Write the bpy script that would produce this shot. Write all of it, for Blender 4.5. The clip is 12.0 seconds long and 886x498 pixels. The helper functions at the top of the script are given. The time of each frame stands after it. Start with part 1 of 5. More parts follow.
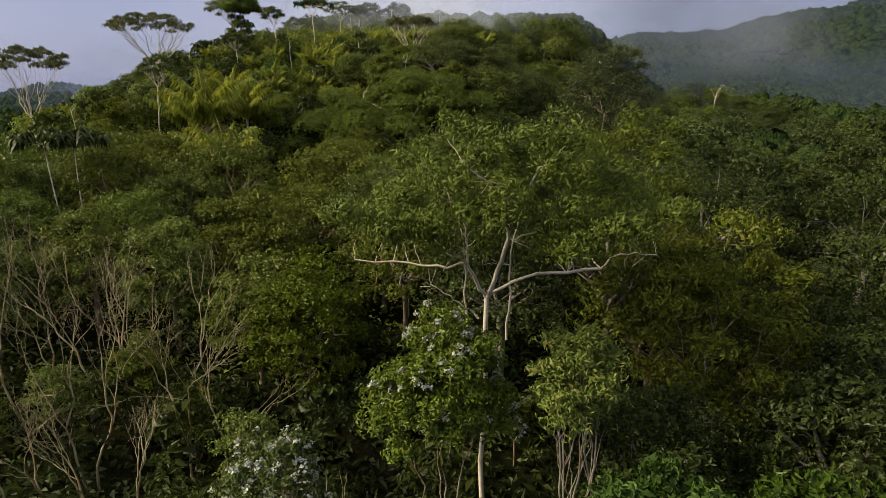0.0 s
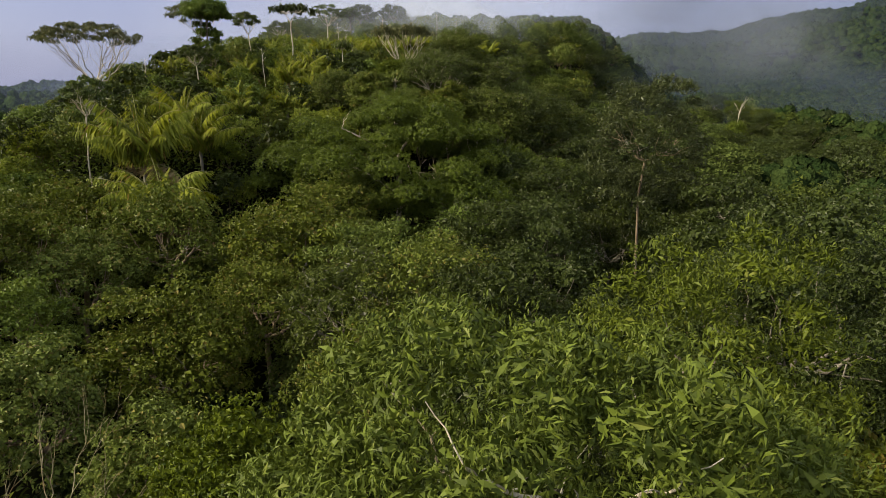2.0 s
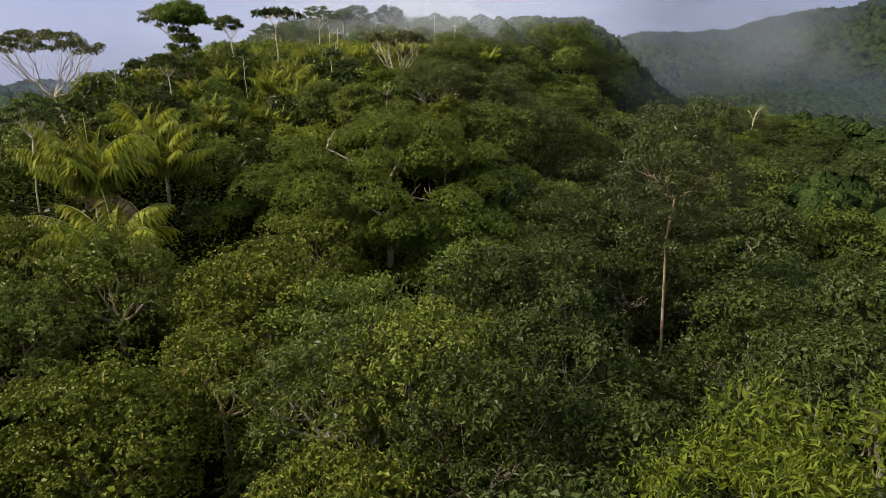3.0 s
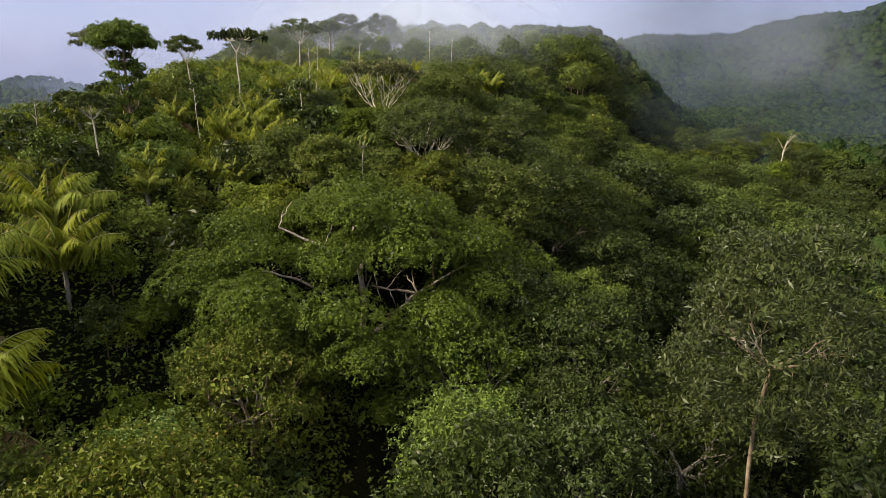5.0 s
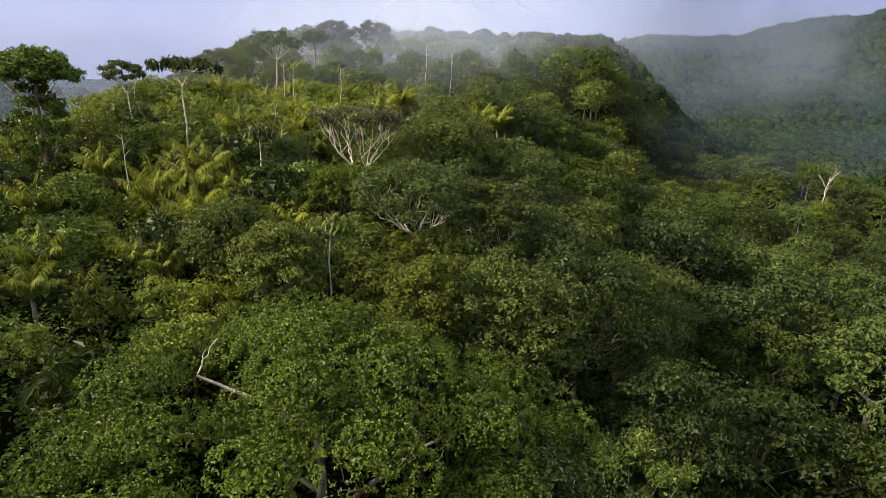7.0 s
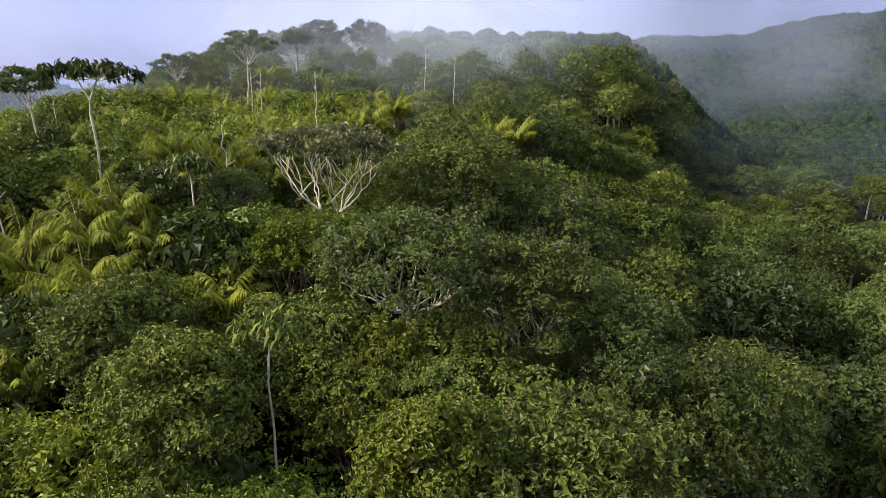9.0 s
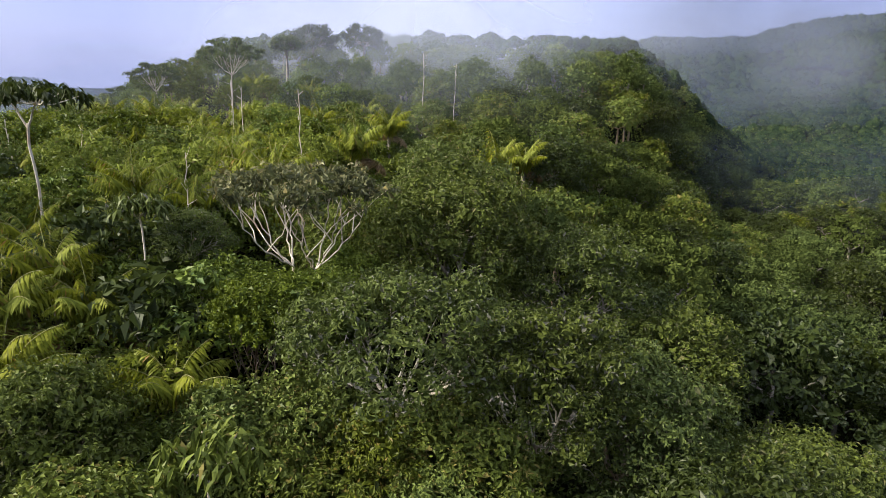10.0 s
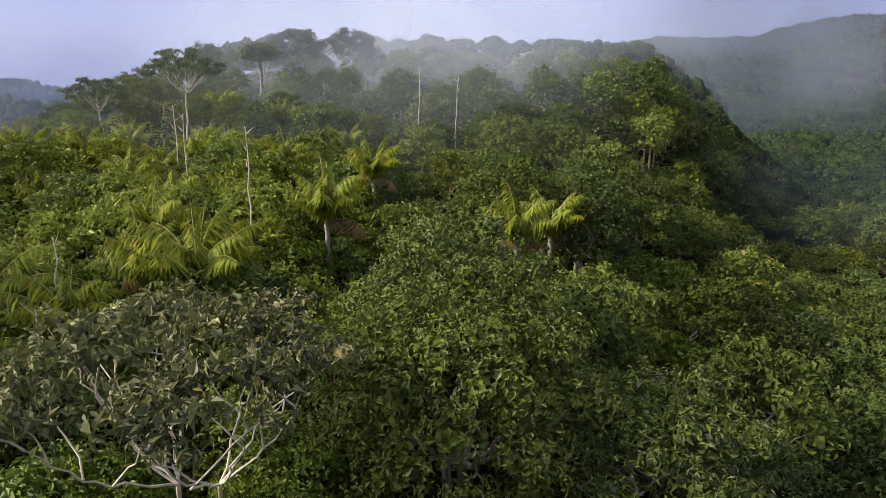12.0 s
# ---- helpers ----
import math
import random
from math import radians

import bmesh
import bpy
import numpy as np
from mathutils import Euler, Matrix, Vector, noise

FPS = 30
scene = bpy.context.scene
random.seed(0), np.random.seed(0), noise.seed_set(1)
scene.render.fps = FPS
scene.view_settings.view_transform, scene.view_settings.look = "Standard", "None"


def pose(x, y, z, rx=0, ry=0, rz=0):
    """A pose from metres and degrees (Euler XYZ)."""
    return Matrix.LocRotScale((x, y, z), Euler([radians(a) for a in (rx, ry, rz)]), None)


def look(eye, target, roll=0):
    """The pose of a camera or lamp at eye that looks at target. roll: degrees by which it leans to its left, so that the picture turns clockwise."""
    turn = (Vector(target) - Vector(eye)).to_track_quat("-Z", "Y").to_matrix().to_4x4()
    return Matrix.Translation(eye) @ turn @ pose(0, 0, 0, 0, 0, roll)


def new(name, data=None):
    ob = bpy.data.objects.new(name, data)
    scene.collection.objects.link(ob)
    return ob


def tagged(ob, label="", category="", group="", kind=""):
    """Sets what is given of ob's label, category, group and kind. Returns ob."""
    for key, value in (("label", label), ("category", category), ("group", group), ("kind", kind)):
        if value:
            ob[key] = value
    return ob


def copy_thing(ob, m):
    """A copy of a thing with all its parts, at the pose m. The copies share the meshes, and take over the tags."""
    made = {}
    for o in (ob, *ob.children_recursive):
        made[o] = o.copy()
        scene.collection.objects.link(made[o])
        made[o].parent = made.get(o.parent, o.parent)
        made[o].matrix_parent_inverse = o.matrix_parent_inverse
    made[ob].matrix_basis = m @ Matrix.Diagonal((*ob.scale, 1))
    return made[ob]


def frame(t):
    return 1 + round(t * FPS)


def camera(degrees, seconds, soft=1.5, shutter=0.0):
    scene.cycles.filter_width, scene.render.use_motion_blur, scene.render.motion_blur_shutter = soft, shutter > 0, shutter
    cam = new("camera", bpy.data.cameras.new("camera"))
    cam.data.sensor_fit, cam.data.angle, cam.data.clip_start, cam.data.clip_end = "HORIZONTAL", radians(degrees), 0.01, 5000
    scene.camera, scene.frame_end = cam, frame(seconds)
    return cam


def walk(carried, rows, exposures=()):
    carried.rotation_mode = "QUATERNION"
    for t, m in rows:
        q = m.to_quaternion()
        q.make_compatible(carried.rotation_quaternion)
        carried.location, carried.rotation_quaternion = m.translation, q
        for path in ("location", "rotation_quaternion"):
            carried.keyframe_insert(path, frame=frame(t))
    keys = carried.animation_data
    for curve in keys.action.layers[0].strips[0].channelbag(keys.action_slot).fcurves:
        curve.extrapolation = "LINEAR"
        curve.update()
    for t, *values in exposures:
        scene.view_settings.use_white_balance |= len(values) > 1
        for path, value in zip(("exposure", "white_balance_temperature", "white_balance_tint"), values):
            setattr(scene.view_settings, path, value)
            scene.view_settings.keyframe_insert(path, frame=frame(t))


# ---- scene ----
cam = camera(72.0, 12.0, soft=0.85)
ROWS = [
    (0, 0.0, 0.0, 30.0, 75.4, 0.0, -0.0),
    (0.5, 0.089, 3.27, 30.376, 75.433, 0.012, 0.006),
    (1, 0.174, 6.55, 30.956, 75.459, 0.064, 0.031),
    (1.5, 0.231, 9.662, 31.861, 75.32, -0.222, -0.05),
    (2, 0.352, 12.827, 32.752, 75.201, -0.293, -0.054),
    (2.5, 0.508, 16.073, 33.468, 75.123, -0.323, -0.064),
    (3, 0.607, 19.528, 34.19, 75.058, -0.327, -0.101),
    (5, 1.326, 32.877, 38.245, 74.838, -0.919, -0.136),
    (5.5, 1.383, 36.31, 39.496, 74.634, -1.143, -0.176),
    (6, 1.492, 39.699, 40.606, 74.538, -1.422, -0.182),
    (6.5, 1.454, 43.217, 41.558, 74.429, -1.569, -0.187),
    (7, 1.427, 46.727, 42.334, 74.337, -1.805, -0.206),
    (9, 1.283, 61.016, 42.417, 74.727, -1.041, -0.149),
    (9.5, 1.354, 64.025, 43.01, 74.705, -1.096, -0.074),
    (10, 1.382, 66.914, 43.684, 74.733, -1.16, -0.102),
    (10.5, 1.412, 69.937, 44.351, 74.679, -1.124, -0.063),
    (11, 1.331, 72.873, 45.06, 74.606, -1.148, -0.157),
    (11.5, 1.277, 75.997, 45.457, 74.599, -1.165, -0.213),
    (12, 1.321, 79.484, 45.446, 74.687, -1.105, -0.191),
]
walk(cam, [(t, pose(x, y, z, rx, ry, rz)) for t, x, y, z, rx, ry, rz in ROWS], [(0.0, 0.34, 6500, 10), (2.0, 0.46, 6400, 10), (5.5, 0.78, 6200, 12), (6.5, 0.80, 6100, 13), (9.0, 0.90, 5750, 16), (10.5, 0.86, 5650, 17), (12.0, 0.70, 5850, 16)])

# ---- world and light: a hazy early-morning sky over the forest ----
world = bpy.data.worlds.new("overcast_sky")
scene.world = world
world.use_nodes = True
wn, wl = world.node_tree.nodes, world.node_tree.links
wn.clear()
SUN_ELEV, SUN_AZ = 33.0, -100.0          # degrees; azimuth from ahead, minus is to the left
sky = wn.new("ShaderNodeTexSky")
sky.sky_type, sky.sun_disc = "NISHITA", False
sky.sun_elevation, sky.sun_rotation = radians(SUN_ELEV), radians(SUN_AZ)
sky.air_density, sky.dust_density, sky.ozone_density = 1.0, 2.0, 1.5
bg_sky, bg_cloud, add = wn.new("ShaderNodeBackground"), wn.new("ShaderNodeBackground"), wn.new("ShaderNodeAddShader")
wout = wn.new("ShaderNodeOutputWorld")
wl.new(sky.outputs[0], bg_sky.inputs[0])
bg_sky.inputs[1].default_value = 0.02
# cloud veil, three times as bright overhead as at the horizon, and mottled
wtex, wsep, wramp, wnoise = wn.new("ShaderNodeTexCoord"), wn.new("ShaderNodeSeparateXYZ"), wn.new("ShaderNodeValToRGB"), wn.new("ShaderNodeTexNoise")
wl.new(wtex.outputs["Generated"], wsep.inputs[0])
wl.new(wsep.outputs[2], wramp.inputs[0])
wramp.color_ramp.elements[0].position, wramp.color_ramp.elements[0].color = 0.0, (0.49, 0.505, 0.74, 1)
wramp.color_ramp.elements[1].position, wramp.color_ramp.elements[1].color = 1.0, (1.62, 1.62, 1.60, 1)
for at, tone in ((0.30, (0.47, 0.51, 0.79, 1)), (0.55, (1.0, 1.02, 1.12, 1))):
    wramp.color_ramp.elements.new(at).color = tone
wnoise.inputs["Scale"].default_value, wnoise.inputs["Detail"].default_value = 5.0, 5.0
wmix = wn.new("ShaderNodeMix")
wmix.data_type, wmix.blend_type = "RGBA", "SOFT_LIGHT"
wmix.inputs["Factor"].default_value = 0.35
wl.new(wtex.outputs["Generated"], wnoise.inputs["Vector"])
wl.new(wramp.outputs[0], wmix.inputs["A"])
wl.new(wnoise.outputs["Fac"], wmix.inputs["B"])
wl.new(wmix.outputs["Result"], bg_cloud.inputs[0])
bg_cloud.inputs[1].default_value = 0.50
wl.new(bg_sky.outputs[0], add.inputs[0])
wl.new(bg_cloud.outputs[0], add.inputs[1])
wl.new(add.outputs[0], wout.inputs[0])

sun = new("sun", bpy.data.lights.new("sun", "SUN"))
sun.data.energy, sun.data.angle, sun.data.color = 6.0, radians(16), (1.0, 0.88, 0.63)
az, el = radians(SUN_AZ), radians(SUN_ELEV)
sun.matrix_world = look((0, 0, 200), (-math.sin(az) * math.cos(el), -math.cos(az) * math.cos(el), 200 - math.sin(el)))


# ---- materials ----
def nodes_of(name):
    m = bpy.data.materials.new(name)
    m.use_nodes = True
    n, l = m.node_tree.nodes, m.node_tree.links
    n.clear()
    return m, n, l


def mix_rgb(n, l, fac, a, b, blend="MIX"):
    x = n.new("ShaderNodeMix")
    x.data_type, x.blend_type = "RGBA", blend
    for s, v in (("Factor", fac), ("A", a), ("B", b)):
        if isinstance(v, (int, float)):
            x.inputs[s].default_value = v
        elif isinstance(v, tuple):
            x.inputs[s].default_value = (*v, 1)
        else:
            l.new(v, x.inputs[s])
    return x.outputs["Result"]


def noise_fac(n, l, scale, detail=4.0, coords="Object", lo=0.35, hi=0.65):
    tc, nz, mr = n.new("ShaderNodeTexCoord"), n.new("ShaderNodeTexNoise"), n.new("ShaderNodeMapRange")
    nz.inputs["Scale"].default_value, nz.inputs["Detail"].default_value = scale, detail
    l.new(tc.outputs[coords], nz.inputs["Vector"])
    l.new(nz.outputs["Fac"], mr.inputs[0])
    mr.inputs[1].default_value, mr.inputs[2].default_value = lo, hi
    return mr.outputs[0]


def leaf_material(name, dark, light, odd, odd_share=0.06, trans=0.16, rough=0.5, patch=0.35, gloss=0.14):
    """Foliage: each leaf a tone of its own, patches in the crown, each tree a little different."""
    m, n, l = nodes_of(name)
    geo, info = n.new("ShaderNodeNewGeometry"), n.new("ShaderNodeObjectInfo")
    col = mix_rgb(n, l, geo.outputs["Random Per Island"], dark, light)
    col = mix_rgb(n, l, noise_fac(n, l, patch, 3), col, mix_rgb(n, l, 0.5, col, light))
    thr = n.new("ShaderNodeMath")
    thr.operation = "GREATER_THAN"
    wh = n.new("ShaderNodeTexWhiteNoise")
    wh.noise_dimensions = "1D"
    l.new(geo.outputs["Random Per Island"], wh.inputs["W"])
    l.new(wh.outputs["Value"], thr.inputs[0])
    thr.inputs[1].default_value = 1 - odd_share
    col = mix_rgb(n, l, thr.outputs[0], col, odd)
    hsv = n.new("ShaderNodeHueSaturation")
    l.new(col, hsv.inputs["Color"])
    for sock, lo, hi in (("Hue", 0.488, 0.504), ("Value", 0.8, 1.2), ("Saturation", 0.90, 1.04)):
        mr = n.new("ShaderNodeMapRange")
        l.new(info.outputs["Random"], mr.inputs[0])
        mr.inputs[3].default_value, mr.inputs[4].default_value = (hi, lo) if sock == "Saturation" else (lo, hi)
        l.new(mr.outputs[0], hsv.inputs[sock])
    col = hsv.outputs[0]
    p, tr, mx, out = n.new("ShaderNodeBsdfPrincipled"), n.new("ShaderNodeBsdfTranslucent"), n.new("ShaderNodeMixShader"), n.new("ShaderNodeOutputMaterial")
    p.inputs["Roughness"].default_value = rough
    p.inputs["Specular IOR Level"].default_value = gloss
    l.new(col, p.inputs["Base Color"])
    l.new(mix_rgb(n, l, 0.35, col, (0.12, 0.16, 0.02)), tr.inputs[0])
    mx.inputs[0].default_value = trans
    l.new(p.outputs[0], mx.inputs[1])
    l.new(tr.outputs[0], mx.inputs[2])
    l.new(mx.outputs[0], out.inputs[0])
    return m


def rough_material(name, a, b, c=None, scale=3.0, fine=40.0, rough=0.85, bump=0.4, relief=0.05, shine=0.2):
    """Bark, soil and the like: two scales of colour with a fine relief."""
    m, n, l = nodes_of(name)
    col = mix_rgb(n, l, noise_fac(n, l, scale, 5), a, b)
    if c:
        col = mix_rgb(n, l, noise_fac(n, l, scale * 0.37, 3, lo=0.55, hi=0.62), col, c)
    fine_fac = noise_fac(n, l, fine, 4, lo=0.2, hi=0.8)
    col = mix_rgb(n, l, 0.35, col, fine_fac, "OVERLAY")
    p, bp, out = n.new("ShaderNodeBsdfPrincipled"), n.new("ShaderNodeBump"), n.new("ShaderNodeOutputMaterial")
    l.new(col, p.inputs["Base Color"])
    p.inputs["Roughness"].default_value = rough
    p.inputs["Specular IOR Level"].default_value = shine
    bp.inputs["Strength"].default_value, bp.inputs["Distance"].default_value = bump, relief
    l.new(fine_fac, bp.inputs["Height"])
    l.new(bp.outputs[0], p.inputs["Normal"])
    l.new(p.outputs[0], out.inputs[0])
    return m


LEAF = {
    "willowy": leaf_material("slender_leaves", (0.025, 0.037, 0.003), (0.094, 0.124, 0.009), (0.13, 0.15, 0.02), 0.04, gloss=0.12),
    "domed": leaf_material("fig_leaves", (0.029, 0.050, 0.006), (0.120, 0.172, 0.019), (0.12, 0.15, 0.08), 0.03, rough=0.48, gloss=0.16),
    "grey": leaf_material("grey_green_leaves", (0.028, 0.040, 0.007), (0.092, 0.122, 0.022), (0.13, 0.13, 0.09), 0.08),
    "olive": leaf_material("olive_leaves", (0.036, 0.051, 0.006), (0.126, 0.160, 0.018), (0.17, 0.15, 0.03), 0.08),
    "lush": leaf_material("lush_leaves", (0.031, 0.050, 0.004), (0.122, 0.166, 0.011), (0.13, 0.19, 0.05), 0.05),
    "muted": leaf_material("muted_green_leaves", (0.032, 0.046, 0.008), (0.106, 0.138, 0.022), (0.14, 0.14, 0.05), 0.06),
    # dark leaves also put the shade of the right side into colour
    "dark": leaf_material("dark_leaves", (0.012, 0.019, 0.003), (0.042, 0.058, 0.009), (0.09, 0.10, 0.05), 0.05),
    # darker copy of the slender leaves, for the shaded tree on the right
    "shade": leaf_material("shaded_slender_leaves", (0.012, 0.017, 0.004), (0.048, 0.058, 0.012), (0.10, 0.11, 0.06), 0.05),
    "broad": leaf_material("broad_leaves", (0.008, 0.021, 0.002), (0.042, 0.078, 0.006), (0.09, 0.12, 0.03), 0.04),
    "shrub": leaf_material("shrub_leaves", (0.060, 0.085, 0.008), (0.235, 0.280, 0.028), (0.17, 0.15, 0.04), 0.06, trans=0.32),
    "brown": leaf_material("brownish_canopy_leaves", (0.044, 0.052, 0.022), (0.145, 0.155, 0.066), (0.19, 0.17, 0.06), 0.08),
    "palm": leaf_material("palm_leaflets", (0.056, 0.078, 0.005), (0.215, 0.240, 0.013), (0.26, 0.17, 0.04), 0.10, trans=0.34, gloss=0.06),
    "palm_dry": leaf_material("dry_palm_leaflets", (0.10, 0.070, 0.027), (0.25, 0.175, 0.075), (0.10, 0.07, 0.03), 0.1),
    "spike": leaf_material("yellow_flower_spikes", (0.16, 0.15, 0.06), (0.30, 0.28, 0.12), (0.20, 0.22, 0.10), 0.1),
    "flower": leaf_material("white_blossom", (0.22, 0.23, 0.18), (0.46, 0.46, 0.41), (0.25, 0.28, 0.15), 0.1),
    # ridge sprays: self-shadow of the far forest is put into the leaf colour
    "distant": leaf_material("distant_shaded_leaves", (0.012, 0.019, 0.006), (0.032, 0.044, 0.013), (0.05, 0.055, 0.02), 0.0, patch=0.02, trans=0.1, rough=0.9, gloss=0.0),
    "far": leaf_material("far_canopy_leaves", (0.033, 0.049, 0.011), (0.092, 0.120, 0.028), (0.085, 0.10, 0.04), 0.0, patch=0.02, trans=0.15, rough=0.9, gloss=0.0),
}
BARK = {
    "pale": rough_material("pale_bark", (0.44, 0.385, 0.29), (0.58, 0.515, 0.40), (0.38, 0.30, 0.21), 1.2),
    "brown": rough_material("brown_bark", (0.13, 0.095, 0.06), (0.24, 0.18, 0.12), (0.30, 0.27, 0.22), 1.5),
    "grey": rough_material("grey_bark", (0.15, 0.13, 0.10), (0.26, 0.23, 0.185), (0.14, 0.11, 0.08), 1.5),
    "stalk": rough_material("palm_stalk", (0.16, 0.17, 0.05), (0.26, 0.25, 0.09), None, 2.0),
    "fig": rough_material("pinkish_grey_bark", (0.34, 0.27, 0.21), (0.50, 0.42, 0.34), (0.20, 0.14, 0.10), 1.5),
    "dry": rough_material("dry_twigs", (0.20, 0.165, 0.09), (0.33, 0.28, 0.17), (0.24, 0.17, 0.09), 1.5),
}
FAR_CANOPY = rough_material("distant_canopy", (0.013, 0.025, 0.008), (0.035, 0.052, 0.015), (0.024, 0.032, 0.014), 0.35, 1.6, 0.95, 1.0, relief=0.9, shine=0.0)
# floor kept near-black: shade in the gaps between crowns is put into its colour
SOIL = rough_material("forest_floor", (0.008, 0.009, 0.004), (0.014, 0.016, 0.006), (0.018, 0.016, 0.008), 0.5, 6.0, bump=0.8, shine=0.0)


# ---- mesh helpers ----
rng = np.random.default_rng(7)


def mesh_of(name, verts, faces, material, smooth=False):
    me = bpy.data.meshes.new(name)
    verts, faces = np.asarray(verts, np.float32), np.asarray(faces, np.int32)
    k = faces.shape[1]
    me.vertices.add(len(verts))
    me.vertices.foreach_set("co", verts.ravel())
    me.loops.add(faces.size)
    me.loops.foreach_set("vertex_index", faces.ravel())
    me.polygons.add(len(faces))
    me.polygons.foreach_set("loop_start", np.arange(0, faces.size, k, dtype=np.int32))
    me.polygons.foreach_set("use_smooth", np.full(len(faces), smooth))
    me.materials.append(material)
    me.update(calc_edges=True)
    return me


def unit(v):
    return v / np.maximum(np.linalg.norm(v, axis=-1, keepdims=True), 1e-9)


def leaf_quads(at, normal, along, length, width, r):
    """Folded lance-shaped leaves: base, side, tip, side."""
    n = len(at)
    along = unit(along - normal * np.sum(along * normal, -1, keepdims=True))
    side = np.cross(normal, along)
    ln = (length * r.uniform(0.65, 1.25, n))[:, None]
    w = (width * r.uniform(0.7, 1.2, n))[:, None]
    v = np.empty((n, 4, 3))
    v[:, 0] = at
    v[:, 1] = at + along * ln * 0.45 + side * w * 0.5 + normal * w * 0.25
    v[:, 2] = at + along * ln - normal * ln * 0.18
    v[:, 3] = at + along * ln * 0.45 - side * w * 0.5 + normal * w * 0.25
    return v.reshape(-1, 3)


def quads(n):
    return np.arange(n * 4).reshape(-1, 4)


def clump_leaves(centre, radius, count, length, width, r, flat=0.65, droop=0.25, low=-0.35, shell=0.72, whorl=5, inside=0.3):
    """One rounded spray of foliage: whorls of leaves at the twig tips, larger shaded leaves inside."""
    n = max(2, int(count * 0.85) // whorl)
    d = unit(r.normal(size=(n, 3)))
    d[:, 2] = np.where(d[:, 2] < low, -d[:, 2], d[:, 2])
    bump = 1 + 0.2 * np.sin(d[:, 0] * 5 + centre[0] * 3) * np.cos(d[:, 1] * 5 + centre[1] * 3)
    rad = radius * r.uniform(shell, 1.06, n) * bump
    tip = np.asarray(centre) + d * rad[:, None] * np.array([1, 1, flat])
    axis = unit(d * 0.8 + np.array([0, 0, 0.45]) + r.normal(size=(n, 3)) * 0.28)
    u = unit(np.cross(axis, r.normal(size=(n, 3))))
    w = np.cross(axis, u)
    ang = np.arange(whorl) * 2 * np.pi / whorl + r.uniform(-0.5, 0.5, (n, whorl))
    out = np.cos(ang)[..., None] * u[:, None] + np.sin(ang)[..., None] * w[:, None]
    up = np.broadcast_to(axis[:, None], out.shape)
    lean = droop * r.uniform(0.3, 1.6, (n, whorl, 1))
    along = unit(out - up * lean + np.array([0, 0, -0.35]) * droop).reshape(-1, 3)
    normal = unit(up + out * lean + r.normal(size=out.shape) * 0.25).reshape(-1, 3)
    at = np.repeat(tip, whorl, 0) + r.normal(size=(n * whorl, 3)) * length * 0.25
    outer = leaf_quads(at, normal, along, length, width, r)
    k = max(2, int(count * inside))
    e = unit(r.normal(size=(k, 3)))
    e[:, 2] = np.where(e[:, 2] < low, -e[:, 2], e[:, 2])
    at = np.asarray(centre) + e * (radius * r.uniform(0.25, 0.66, k))[:, None] * np.array([1, 1, flat])
    inner = leaf_quads(at, unit(e + r.normal(size=(k, 3)) * 0.4), r.normal(size=(k, 3)), length * 1.6, width * 2.3, r)
    return np.concatenate([outer, inner])


def tube(points, radii, sides=6):
    p = np.asarray(points, float)
    t = unit(np.gradient(p, axis=0))
    ref = np.where(np.abs(t[:, 2:3]) > 0.9, np.array([[1.0, 0, 0]]), np.array([[0, 0, 1.0]]))
    a = unit(np.cross(t, ref))
    b = np.cross(t, a)
    ang = np.linspace(0, 2 * np.pi, sides, endpoint=False)
    rr = np.asarray(radii, float)[:, None, None]
    v = p[:, None] + rr * (np.cos(ang)[None, :, None] * a[:, None] + np.sin(ang)[None, :, None] * b[:, None])
    k = len(p)
    i, j = np.meshgrid(np.arange(k - 1), np.arange(sides), indexing="ij")
    f = np.stack([i * sides + j, i * sides + (j + 1) % sides, (i + 1) * sides + (j + 1) % sides, (i + 1) * sides + j], -1).reshape(-1, 4)
    return v.reshape(-1, 3), f


def bent(a, b, r, steps=6, sag=0.12, wob=0.05):
    a, b = np.asarray(a, float), np.asarray(b, float)
    ln = np.linalg.norm(b - a)
    mid = (a + b) / 2 + np.array([0, 0, -sag * ln * 0.6]) + r.normal(size=3) * wob * ln
    s = np.linspace(0, 1, steps)[:, None]
    p = (1 - s) ** 2 * a + 2 * s * (1 - s) * mid + s ** 2 * b
    p[1:-1] += r.normal(size=(steps - 2, 3)) * wob * ln * 0.35
    return p


def join(pieces):
    vs, fs, o = [], [], 0
    for v, f in pieces:
        vs.append(v), fs.append(f + o)
        o += len(v)
    return np.concatenate(vs), np.concatenate(fs)


def part(name, mesh, parent, label=""):
    ob = new(name, mesh)
    ob.parent = parent
    if label:
        tagged(ob, label)
    return ob


# ---- lie of the land ----
def smooth(a, b, x):
    t = np.clip((x - a) / (b - a), 0, 1)
    return t * t * (3 - 2 * t)


